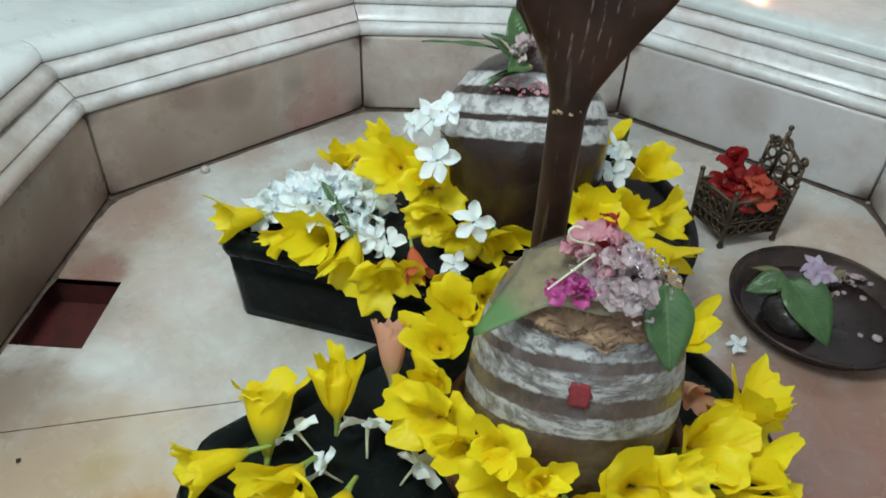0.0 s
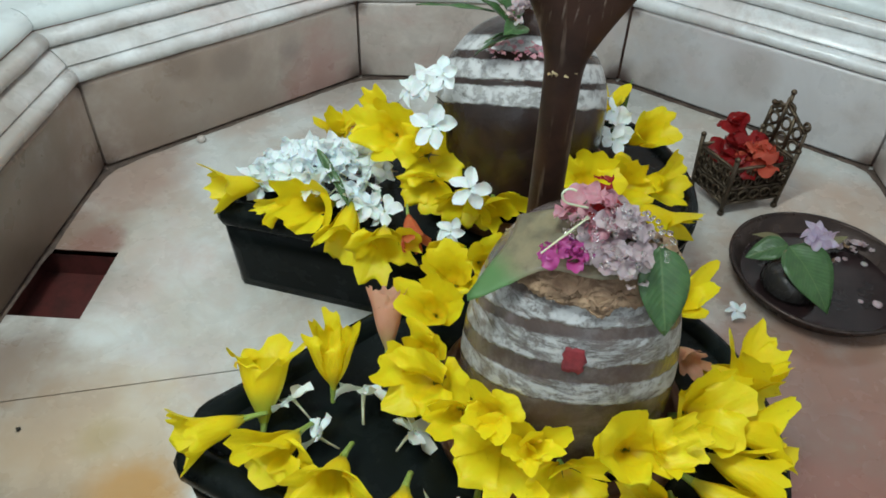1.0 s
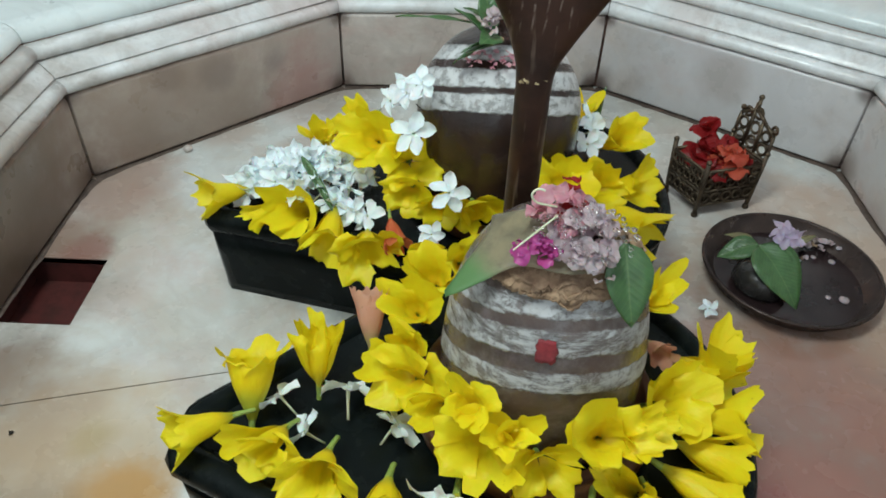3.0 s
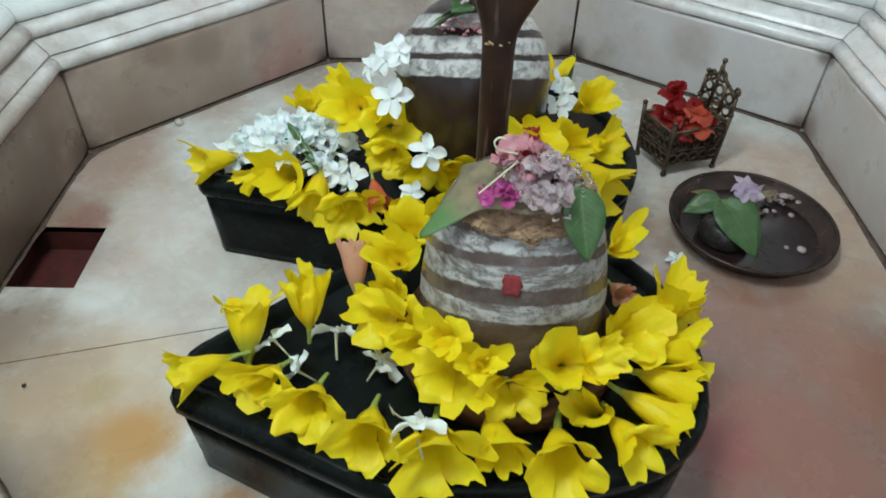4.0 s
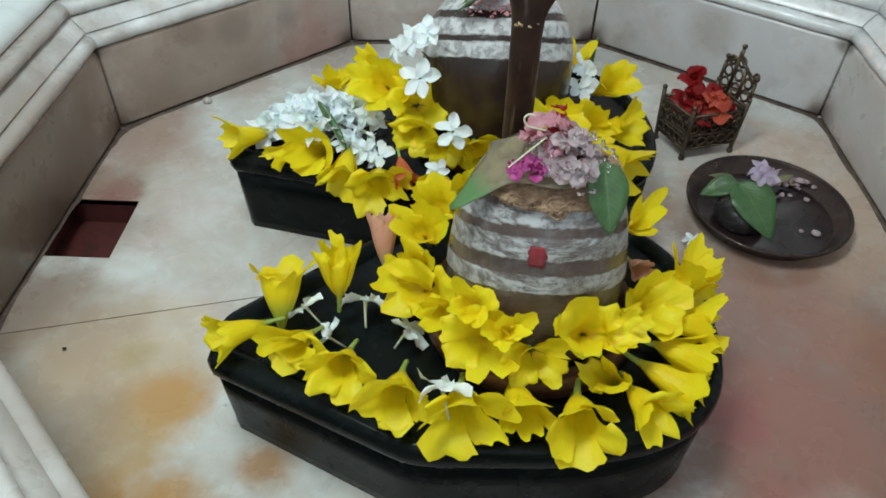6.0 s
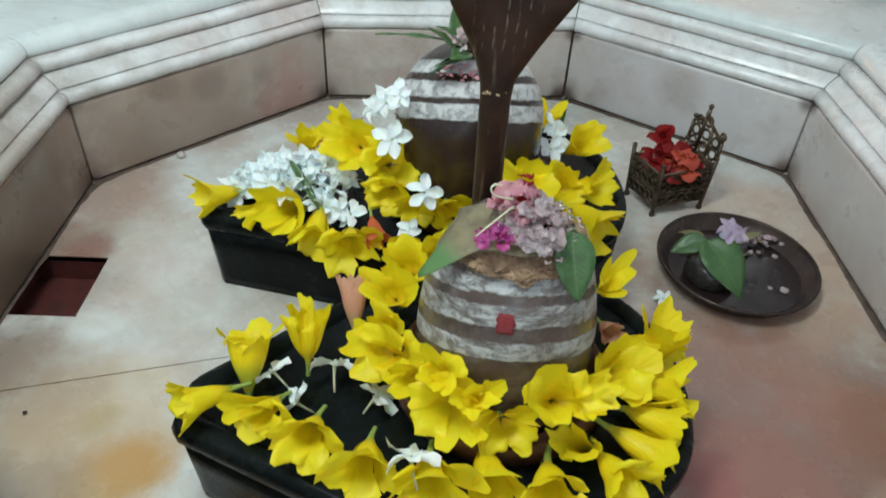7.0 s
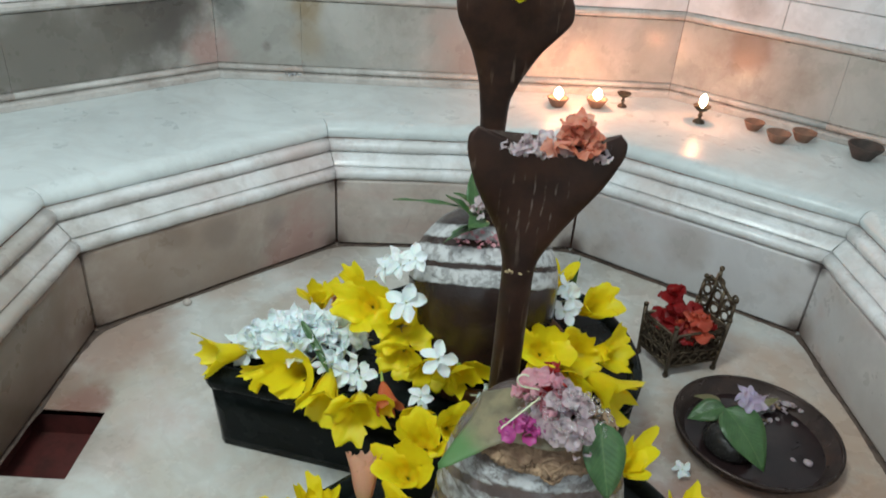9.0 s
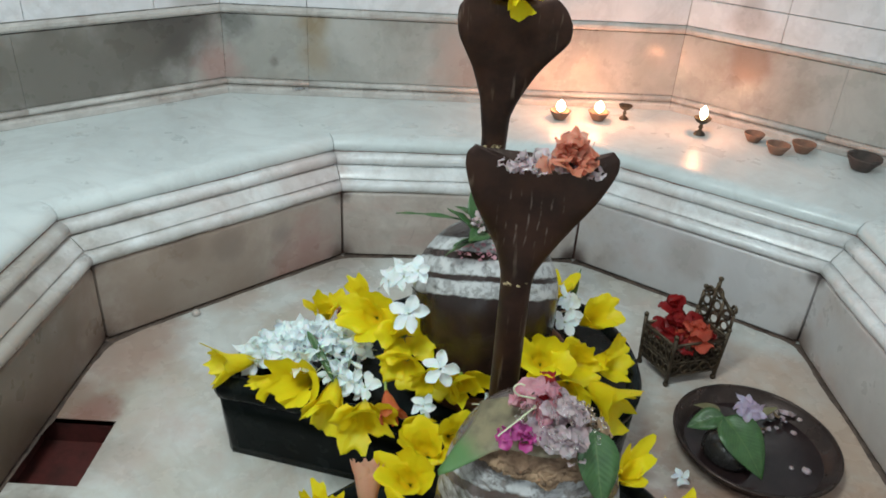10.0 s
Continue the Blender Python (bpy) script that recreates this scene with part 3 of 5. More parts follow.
# ---- black stone pedestals ----
def pedestal_outline(cx, cy, r, tip_a, tip_b, grow=0.0, bulges=()):
    """A round plan drawn out into a blunt spout: the hull of a circle and two tip corners."""
    pts = []
    for k in range(120):
        a = 2 * math.pi * k / 120
        rr = r + grow + sum(h * math.exp(-(((math.degrees(a) - at + 180) % 360 - 180) / w) ** 2) for at, w, h in bulges)
        pts.append(Vector((cx + rr * math.cos(a), cy + rr * math.sin(a))))
    for t, o in ((tip_a, tip_b), (tip_b, tip_a)):
        t, o = Vector(t), Vector(o)
        out = (t - Vector((cx, cy))).normalized() * grow + (t - o).normalized() * grow
        for k in range(5):
            inward = (o - t).normalized() * 0.016 * k / 4 if k else Vector((0, 0))
            toward = (Vector((cx, cy)) - t).normalized() * 0.016 * (4 - k) / 4
            pts.append(t + out + inward + toward * (1 if k else 1) * 0.6)
    pts = sorted(set((round(p.x, 5), round(p.y, 5)) for p in pts))

    def half(seq):
        h = []
        for p in seq:
            while len(h) > 1 and (h[-1][0] - h[-2][0]) * (p[1] - h[-2][1]) - (h[-1][1] - h[-2][1]) * (p[0] - h[-2][0]) <= 0:
                h.pop()
            h.append(p)
        return h
    hull = half(pts)[:-1] + half(list(reversed(pts)))[:-1]
    # even spacing
    ring = [Vector(p) for p in hull]
    total = sum((ring[k] - ring[k - 1]).length for k in range(len(ring)))
    out, n = [], 120
    k, acc = 0, 0.0
    for s in range(n):
        want = total * s / n
        while acc + (ring[(k + 1) % len(ring)] - ring[k]).length < want:
            acc += (ring[(k + 1) % len(ring)] - ring[k]).length
            k = (k + 1) % len(ring)
        e = (ring[(k + 1) % len(ring)] - ring[k])
        out.append(ring[k] + e * ((want - acc) / e.length))
    return out


def pedestal(cx, cy, r, tip_a, tip_b, label, bulges=()):
    t = thing("stone_pedestal", Matrix(), label, "pedestal", "black stone pedestals")
    ring = lambda g, z: [(p.x, p.y, z) for p in pedestal_outline(cx, cy, r, tip_a, tip_b, g, bulges)]
    bm = bmesh.new()
    vs = quads(bm, [ring(-0.012, 0.0), ring(-0.012, 0.02), ring(-0.008, 0.10), ring(-0.006, 0.160)], True)
    bm.faces.new(vs[-1])
    bm.faces.new(list(reversed(vs[0])))
    part("body", bm, BLACK, t)
    bm = bmesh.new()
    prof = [(-0.008, 0.160), (-0.002, 0.163), (0.0, 0.170), (0.0, 0.186), (-0.005, 0.199), (-0.014, 0.204), (-0.024, 0.201), (-0.030, 0.193), (-0.033, 0.187)]
    quads(bm, [ring(g, z) for g, z in prof], True)
    part("rim", bm, BLACK, t, "rounded polished black rim")
    bm = bmesh.new()
    bm.faces.new([bm.verts.new(p) for p in ring(-0.032, 0.1872)])
    part("top", bm, BLACK, t, "wet black stone top", False)
    return t


pedestal(0.216, 0.684, 0.284, (-0.287, 0.538), (-0.280, 0.650), "glossy black stone spouted pedestal ringed with yellow flowers", ((-130, 20, 0.062), (-35, 26, 0.040), (10, 40, 0.026), (100, 60, 0.02)))
pedestal(0.228, 1.268, 0.283, (-0.385, 1.068), (-0.355, 1.200), "glossy black stone spouted pedestal behind, heaped with white flowers", ((-132, 24, 0.065), (-35, 28, 0.034), (5, 40, 0.012)))


# ---- lingas, copper rings, cobra hoods ----
def linga(x, y, z, profile, material, label):
    pts = []
    for (r0, z0), (r1, z1) in zip(profile, profile[1:]):
        for k in range(4):
            pts.append((r0 + (r1 - r0) * k / 4, z0 + (z1 - z0) * k / 4))
    pts.append(profile[-1])
    for _ in range(3):
        pts = [pts[0]] + [((a[0] + 2 * b[0] + c[0]) / 4, (a[1] + 2 * b[1] + c[1]) / 4) for a, b, c in zip(pts, pts[1:], pts[2:])] + [pts[-1]]
    bm = lathe(pts, 64, wob=0.002)
    ob = part("stone_linga", bm, material, None, "", True, pose(x, y, z))
    return tagged(ob, label, "stone linga")


NEAR_PROFILE = [(0.134, 0.0), (0.139, 0.04), (0.140, 0.09), (0.137, 0.14), (0.127, 0.20), (0.112, 0.25), (0.088, 0.29), (0.055, 0.315), (0.015, 0.325)]
linga(0.222, 0.680, 0.205, NEAR_PROFILE,
      STRIPED, "brown polished stone linga with three ash stripes and a red mark")
linga(0.172, 1.235, 0.205, [(0.146, 0.0), (0.153, 0.06), (0.157, 0.14), (0.154, 0.19), (0.139, 0.228), (0.108, 0.274), (0.066, 0.304), (0.02, 0.314)],
      STRIPED_FAR, "dark brown polished stone linga with three ash stripes")


def copper_ring(x, y, z, r, label):
    prof = [(r - 0.04, 0.0), (r - 0.006, 0.0), (r + 0.002, 0.006), (r + 0.004, 0.022), (r, 0.034), (r - 0.008, 0.038), (r - 0.016, 0.034), (r - 0.022, 0.02), (r - 0.04, 0.016)]
    tagged(part("copper_ring", lathe(prof, 64, False, False, 0.001), COPPER, None, "", True, pose(x, y, z)), label, "ring")


copper_ring(0.222, 0.672, 0.1885, 0.172, "brown copper ring round the base of the linga")
copper_ring(0.185, 1.215, 0.1885, 0.185, "brown copper ring under yellow flowers")


def cobra(rows, y, label, curl):
    """A flat-hooded stem; rows of (height, middle, half width, half depth)."""
    bm = bmesh.new()
    fine = []
    for (a, b) in zip(rows, rows[1:]):
        for k in range(5):
            f = k / 5
            fine.append([p + (q - p) * f for p, q in zip(a, b)])
    fine.append(list(rows[-1]))
    for _ in range(2):
        fine = [fine[0]] + [[(p + 2 * q + s) / 4 for p, q, s in zip(a, b, c)] for a, b, c in zip(fine, fine[1:], fine[2:])] + [fine[-1]]
    top = rows[-1][0]
    grid = []
    for z, cx, hw, hd in fine:
        row = []
        for k in range(32):
            a = 2 * math.pi * k / 32
            s, d = math.cos(a), math.sin(a)
            s2 = math.copysign(abs(s) ** 0.8, s)
            lift = max(0.0, (z - (top - 0.07)) / 0.07)
            dz = curl * lift * (s2 * s2 - 0.55)
            bend = -0.22 * hw * s2 * s2 * min(1.0, max(0.0, (hw - 0.03) / 0.05))
            row.append((cx + hw * s2, y + hd * d + bend + 0.2 * max(0, z - 0.62) ** 1.5 * -1, z + dz))
        grid.append(row)
    vs = quads(bm, grid, True)
    bm.faces.new(list(reversed(vs[0])))
    bm.faces.new(vs[-1])
    tagged(part("cobra_hood_ornament", bm, BRONZE), label, "metal ornament", "cobra hoods")


cobra([(0.188, 0.19, 0.060, 0.040), (0.200, 0.19, 0.058, 0.040), (0.215, 0.19, 0.03, 0.03), (0.24, 0.19, 0.024, 0.022), (0.46, 0.19, 0.0235, 0.02), (0.61, 0.189, 0.0235, 0.02),
       (0.635, 0.190, 0.027, 0.019), (0.68, 0.195, 0.045, 0.017), (0.737, 0.196, 0.074, 0.015), (0.78, 0.199, 0.094, 0.014), (0.808, 0.201, 0.104, 0.013), (0.825, 0.201, 0.103, 0.012), (0.834, 0.201, 0.092, 0.008)],
      0.865, "dark bronze cobra hood on a slender stem behind the linga", 0.03)
cobra([(0.188, 0.17, 0.062, 0.030), (0.200, 0.17, 0.06, 0.030), (0.22, 0.17, 0.03, 0.024), (0.30, 0.17, 0.0275, 0.022), (0.55, 0.172, 0.0275, 0.022), (0.64, 0.1745, 0.0275, 0.021),
       (0.69, 0.172, 0.032, 0.02), (0.73, 0.177, 0.042, 0.018), (0.80, 0.184, 0.071, 0.017), (0.86, 0.194, 0.111, 0.016), (0.89, 0.191, 0.114, 0.016), (0.915, 0.185, 0.106, 0.014), (0.932, 0.184, 0.088, 0.012), (0.94, 0.184, 0.06, 0.006)],
      1.425, "tall dark bronze cobra hood with a yellow flower on top", 0.022)


# ---- flowers ----
PETALS = {}


BELLS = {"trumpet": (0.046, 0.0200, 0.046, 10), "cup": (0.014, 0.0180, 0.050, 14), "funnel": (0.070, 0.0290, 0.018, 10), "narrow": (0.056, 0.0185, 0.026, 0)}


def petal_mesh(kind, material, seed, opening):
    """One petal. Bell petals form a fifth of a tube and spread into a broad, obliquely cut lobe that overlaps its neighbour; star petals are flat."""
    key = (kind, material.name, seed, opening)
    if key in PETALS:
        return PETALS[key]
    rnd = random.Random(seed * 31 + int(opening * 100))
    bm = bmesh.new()
    rows = []
    if kind in BELLS:
        tube, mouth, lobe, lean = BELLS[kind]
        path = [(mouth * r, -tube * z, 0.0) for r, z in ((0.18, 1.0), (0.26, 0.88), (0.42, 0.74), (0.62, 0.56), (0.80, 0.36), (0.93, 0.15), (1.0, 0.0))]
        r, z = path[-1][:2]
        fold = rnd.choice((-1.2, -0.7, -0.2, 0.3, 0.9, 1.5)) if kind in ("trumpet", "cup") else (2.4 if kind == "funnel" else 0.3)
        steps = 8
        for u in range(1, steps + 1):
            f = u / steps
            a = radians(lean + (opening * 92 - lean) * min(1, f * 1.7) + fold * 46 * max(0.0, f - 0.45))
            r += math.sin(a) * lobe / steps
            z += math.cos(a) * lobe / steps
            path.append((r, z, f))
        cut, corner, crease = rnd.uniform(0.04, 0.26), rnd.uniform(-0.3, 0.9), rnd.uniform(-0.5, 0.5)
        ridge, wave, twist, pleat = rnd.uniform(-0.022, 0.012), rnd.uniform(0.012, 0.023), rnd.uniform(0.10, 0.34), rnd.uniform(0.008, 0.020)

        def along(f):
            k = min(f, 1.0) * steps + 6
            i = min(int(k), len(path) - 2)
            w = k - i
            return path[i][0] * (1 - w) + path[i + 1][0] * w, path[i][1] * (1 - w) + path[i + 1][1] * w

        for r0, z0, f in path:
            row = []
            for v in range(11):
                s = v / 5 - 1
                short = cut * max(0.0, corner - s) * 0.55 + 0.16 * max(0.0, s - corner) + 0.09 * noise.noise((s * 2.3, seed * 5.7, 1.0))
                r, z = along(f * (1 - short)) if f else (r0, z0)
                half = 44 if not f else 50 - 7 * f
                th = s * radians(half) + twist * f
                rr = r - s * (0.0007 + 0.0032 * f)
                p = Vector((rr * math.cos(th), rr * math.sin(th), z))
                j = noise.noise((p.x * 34 + seed * 7.3, p.y * 34, z * 30 + seed * 3.1)) + 0.35 * noise.noise((p.x * 95, p.y * 95 + seed, z * 60))
                push = wave * f * j + ridge * f * f * abs(s - crease) + pleat * f * (abs((s * 1.3 + crease) % 1.0 - 0.5) - 0.25)
                p += Vector((0.7 * push * math.cos(th), 0.7 * push * math.sin(th), 1.1 * push))
                row.append(p)
            rows.append(row)
    else:
        curl, lean = rnd.uniform(-0.008, 0.006), rnd.uniform(-0.003, 0.006)
        for u in range(7):
            f = u / 6
            r = 0.0015 + 0.0245 * f
            row = []
            for v in range(5):
                s = v / 2 - 1
                w = 0.0070 * math.sin(math.pi * min(1, 0.08 + 0.89 * f)) ** 0.75 * (1.15 if f > 0.4 else 0.85) + 0.0012
                p = Vector((r, s * w + 0.22 * r * f + 0.003 * math.sin(3 * f + seed), lean * f + curl * f * f + 0.0035 * s * f + 0.0035 * s * s))
                p.z += noise.noise((p.x * 90 + seed * 3, p.y * 90, seed)) * 0.006 * f
                row.append(p)
            rows.append(row)
    quads(bm, rows)
    PETALS[key] = mesh_of(bm, "petal", material)
    return PETALS[key]


def tube_mesh(key, material, profile, bend=0.0):
    if key not in PETALS:
        bm = lathe(profile, 10, True, False)
        top = profile[-1][1]
        for v in bm.verts:
            v.co.x += bend * (v.co.z - top) ** 2
        PETALS[key] = mesh_of(bm, key, material)
    return PETALS[key]


FLOWERS = {}


def build_flower(kind, seed, opening):
    rnd = random.Random(seed)
    spec = {"yellow": ("yellow_flower", YELLOW, STEM, "fresh yellow trumpet flower with a green tube", "yellow flower"),
            "cup": ("yellow_flower", YELLOW, STEM, "crumpled yellow flower laid against the linga", "yellow flower"),
            "funnel": ("yellow_flower", YELLOW, STEM, "yellow trumpet flower standing upright on its stem", "yellow flower"),
            "peach": ("peach_flower", PEACH, STEM, "pale peach trumpet flower", "peach flower"),
            "orange": ("orange_flower", ORANGE, STEM, "small orange-red trumpet flower", "orange flower"),
            "white": ("white_flower", WHITE, CREAM, "fresh white star-shaped flower", "white flower"),
            "lilac": ("lilac_flower", LILAC, CREAM, "wet lilac star-shaped flower", "lilac flower")}[kind]
    t = thing(spec[0], Matrix(), spec[3], spec[4], spec[4] + "s laid as offerings")
    star = kind in ("white", "lilac")
    for k in range(5):
        me = petal_mesh("star" if star else {"funnel": "funnel", "cup": "cup", "peach": "narrow"}.get(kind, "trumpet"), spec[1], (seed + k * (2 if k % 2 else 3)) % 11, opening)
        m = Matrix.Rotation(radians(72 * k + seed * 47 + rnd.uniform(-7, 7) * star), 4, "Z")
        if star:
            m = m @ Matrix.Rotation(radians(rnd.uniform(-22, 10)), 4, "Y")
        elif kind in ("yellow", "cup"):
            m = m @ Matrix.Rotation(radians(rnd.uniform(-6, 6)), 4, "Z") @ Matrix.Translation((0, 0, -0.03)) @ Matrix.Rotation(radians(rnd.uniform(-13, 13)), 4, "Y") @ Matrix.Translation((0, 0, 0.03))
        part("petal", me, None, t, "", True, m)
    if star:
        part("tube", tube_mesh("star_tube" + kind, spec[2], [(0.0012, -0.028), (0.0014, -0.012), (0.0020, -0.003), (0.0028, 0.001)], 4), None, t)
    else:
        low = BELLS[{"funnel": "funnel", "cup": "cup", "peach": "narrow"}.get(kind, "trumpet")][0]
        part("stem", tube_mesh("stem" + kind, spec[2], [(0.0036, -low - 0.028), (0.0034, -low - 0.022), (0.0038, -low - 0.010), (0.0048, -low - 0.001), (0.0044, -low + 0.004)], 3), None, t)
    return t


def flower(kind, x, y, z, az, el, size=1.0, opening=0.75, seed=0):
    """A flower with the middle of its mouth at (x, y, z), facing azimuth az and elevation el."""
    star = kind in ("white", "lilac")
    squash = 1 if star or kind == "funnel" else 0.72 + 0.16 * ((seed * 37 + int(x * 1000)) % 10) / 10
    back = 0 if star else 0.010
    m = aim(x, y, z, az, el, seed * 47 + 300 * x if star else 0) @ Matrix.Translation((0, 0, -back * size)) @ Matrix.Diagonal((size, size * squash, size, 1))
    key = (kind, seed % 6, opening)
    if key not in FLOWERS:
        FLOWERS[key] = build_flower(kind, seed % 6, opening)
        FLOWERS[key].matrix_basis = m
        return FLOWERS[key]
    ob = copy_thing(FLOWERS[key], m)
    ob.matrix_basis = m
    return ob


# yellow flowers on the near pedestal's rim and on the copper ring
for row in (
    ("yellow", -0.241, 0.570, 0.235, -145, 8, 1.00, 0.36, 1),
    ("yellow", -0.138, 0.539, 0.250, -107, 28, 1.05, 0.52, 2),
    ("yellow", -0.064, 0.494, 0.256, -96, 23, 1.10, 0.54, 3),
    ("yellow", 0.021, 0.446, 0.262, -92, 23, 1.20, 0.56, 4),
    ("yellow", 0.111, 0.422, 0.264, -89, 23, 1.25, 0.52, 5),
    ("yellow", 0.193, 0.444, 0.252, -82, 18, 1.10, 0.36, 0),
    ("yellow", 0.271, 0.415, 0.256, -96, 18, 1.30, 0.56, 1),
    ("yellow", 0.328, 0.505, 0.245, -137, 60, 0.95, 0.34, 2),
    ("yellow", 0.373, 0.449, 0.245, -73, 15, 1.10, 0.44, 3),
    ("yellow", 0.427, 0.503, 0.238, -36, -1, 1.15, 0.42, 4),
    ("yellow", 0.458, 0.553, 0.242, -27, 7, 1.12, 0.40, 5),
    ("yellow", 0.474, 0.614, 0.250, -17, 20, 1.20, 0.46, 0),
    ("yellow", 0.484, 0.701, 0.265, 15, 73, 1.30, 0.40, 1),
    ("cup", 0.417, 0.836, 0.265, -46, 62, 1.15, 0.50, 2),
    ("yellow", 0.463, 0.687, 0.250, -54, 16, 1.10, 0.45, 5),
    ("cup", 0.387, 0.616, 0.275, -58, 53, 1.20, 0.52, 3),
    ("cup", 0.170, 0.517, 0.328, -79, 54, 0.80, 0.45, 2),
    ("cup", 0.328, 0.547, 0.316, -60, 51, 0.90, 0.45, 5),
    ("cup", 0.081, 0.586, 0.288, -111, 33, 0.85, 0.45, 4),
    ("cup", 0.032, 0.694, 0.270, -130, 48, 0.95, 0.42, 1),
    ("cup", 0.284, 0.522, 0.324, -79, 54, 1.30, 0.52, 4),
    ("cup", 0.212, 0.511, 0.282, -82, 29, 0.95, 0.54, 5),
    ("cup", 0.137, 0.534, 0.288, -105, 38, 1.20, 0.54, 0),
    ("cup", 0.115, 0.549, 0.339, -121, 51, 0.90, 0.50, 1),
    ("cup", 0.042, 0.639, 0.275, -125, 43, 1.30, 0.54, 2),
    ("cup", 0.039, 0.760, 0.285, -109, 60, 1.22, 0.42, 3),
    ("cup", 0.067, 0.834, 0.285, -107, 68, 1.15, 0.42, 4),):
    flower(*row)
# upright ones and buds beside the linga
for row in (
    ("funnel", -0.181, 0.667, 0.275, 93, 54, 1.12, 0.30, 1),
    ("yellow", -0.095, 0.693, 0.268, 97, 72, 1.12, 0.14, 2),
    ("peach", -0.024, 0.760, 0.300, 96, 56, 1.10, 0.06, 1),
    ("peach", 0.405, 0.716, 0.262, -82, 29, 0.85, 0.20, 2),):
    flower(*row)
# along the far pedestal's rim and round the far linga
for row in (
    ("yellow", -0.349, 1.097, 0.232, -147, 6, 1.16, 0.40, 1),
    ("yellow", -0.265, 1.051, 0.222, -146, -15, 0.79, 0.40, 2),
    ("yellow", -0.194, 1.050, 0.238, -115, 31, 1.35, 0.46, 3),
    ("yellow", -0.129, 0.995, 0.228, -98, -13, 1.16, 0.46, 4),
    ("yellow", -0.056, 0.961, 0.230, -86, 13, 1.21, 0.50, 5),
    ("cup", 0.052, 0.894, 0.285, -93, 22, 1.02, 0.36, 0),
    ("cup", 0.110, 0.851, 0.300, -67, 40, 0.98, 0.50, 1),
    ("yellow", -0.188, 1.319, 0.235, -66, 78, 1.02, 0.45, 2),
    ("cup", -0.065, 1.169, 0.320, -110, 38, 1.40, 0.54, 3),
    ("yellow", -0.097, 1.277, 0.300, -139, 58, 1.02, 0.50, 4),
    ("cup", 0.011, 1.133, 0.308, -75, 41, 1.26, 0.54, 5),
    ("cup", 0.012, 1.086, 0.268, -101, 12, 1.12, 0.50, 0),
    ("cup", 0.074, 1.066, 0.255, -94, -4, 1.16, 0.48, 1),
    ("cup", 0.132, 1.049, 0.262, -83, 16, 1.21, 0.46, 2),
    ("cup", 0.282, 1.079, 0.300, -104, 54, 1.21, 0.52, 3),
    ("cup", 0.365, 1.120, 0.275, -83, 41, 1.35, 0.54, 4),
    ("yellow", 0.438, 1.152, 0.255, -46, 37, 1.16, 0.48, 5),
    ("yellow", 0.426, 1.041, 0.245, -51, -1, 1.35, 0.46, 0),
    ("yellow", 0.433, 1.306, 0.262, -63, 44, 1.30, 0.50, 1),
    ("cup", 0.354, 1.390, 0.275, -75, 73, 1.02, 0.50, 2),
    ("cup", 0.334, 1.043, 0.262, -102, 7, 1.12, 0.50, 3),
    ("peach", -0.138, 1.308, 0.235, -82, 22, 0.90, 0.30, 3),
    ("orange", -0.008, 0.985, 0.240, -74, -16, 0.72, 0.22, 1),):
    flower(*row)

# white flowers on the far linga, the copper ring and the near pedestal
for k, row in enumerate(((0.017, 1.11, 0.375, -110, 35, 1.55), (0.031, 1.136, 0.459, -120, 40, 1.2), (-0.012, 1.245, 0.385, -130, 40, 1.2), (0, 1.2, 0.405, -110, 30, 1.2),
                         (-0.036, 1.27, 0.35, -140, 40, 1.2), (0.085, 1.005, 0.325, -90, 40, 1.35), (0.36, 1.315, 0.305, -40, 40, 1.3), (0.354, 1.245, 0.285, -70, 45, 1.3), (0.372, 1.29, 0.29, -50, 45, 1.2),
                         (0.057, 0.995, 0.24, -110, 40, 1), (-0.141, 0.64, 0.222, 150, 40, 1.2), (-0.047, 0.658, 0.226, 88, 40, 1.6), (0.025, 0.606, 0.214, 25, 45, 1.5), (-0.099, 0.592, 0.208, 170, 35, 1.2))):
    flower("white", *row, 1.0, k)
flower("white", 0.084, 0.452, 0.275, 100, 50, 1.55, 1.0, 3)
flower("white", 0.176, 0.985, 0.262, -40, 30, 1.2, 1.0, 2)
flower("white", 0.624, 1.068, 0.018, -140, 50, 0.8, 1.0, 4)
# heap on the far spout
rnd = random.Random(5)
for k in range(84):
    f = rnd.random()
    x = -0.315 + 0.245 * f + rnd.uniform(-0.02, 0.02)
    y = 1.160 - 0.03 * f + rnd.uniform(-0.080, 0.050) * (0.5 + 0.6 * f)
    h = 0.075 * max(0.0, 1 - ((x + 0.17) / 0.15) ** 2) * max(0.0, 1 - ((y - 1.135) / 0.11) ** 2)
    flower("white", x, y, 0.200 + h + rnd.uniform(0.0, 0.022), rnd.uniform(-180, 60), rnd.uniform(10, 85), rnd.uniform(0.95, 1.3), 1.0, rnd.randrange(6))


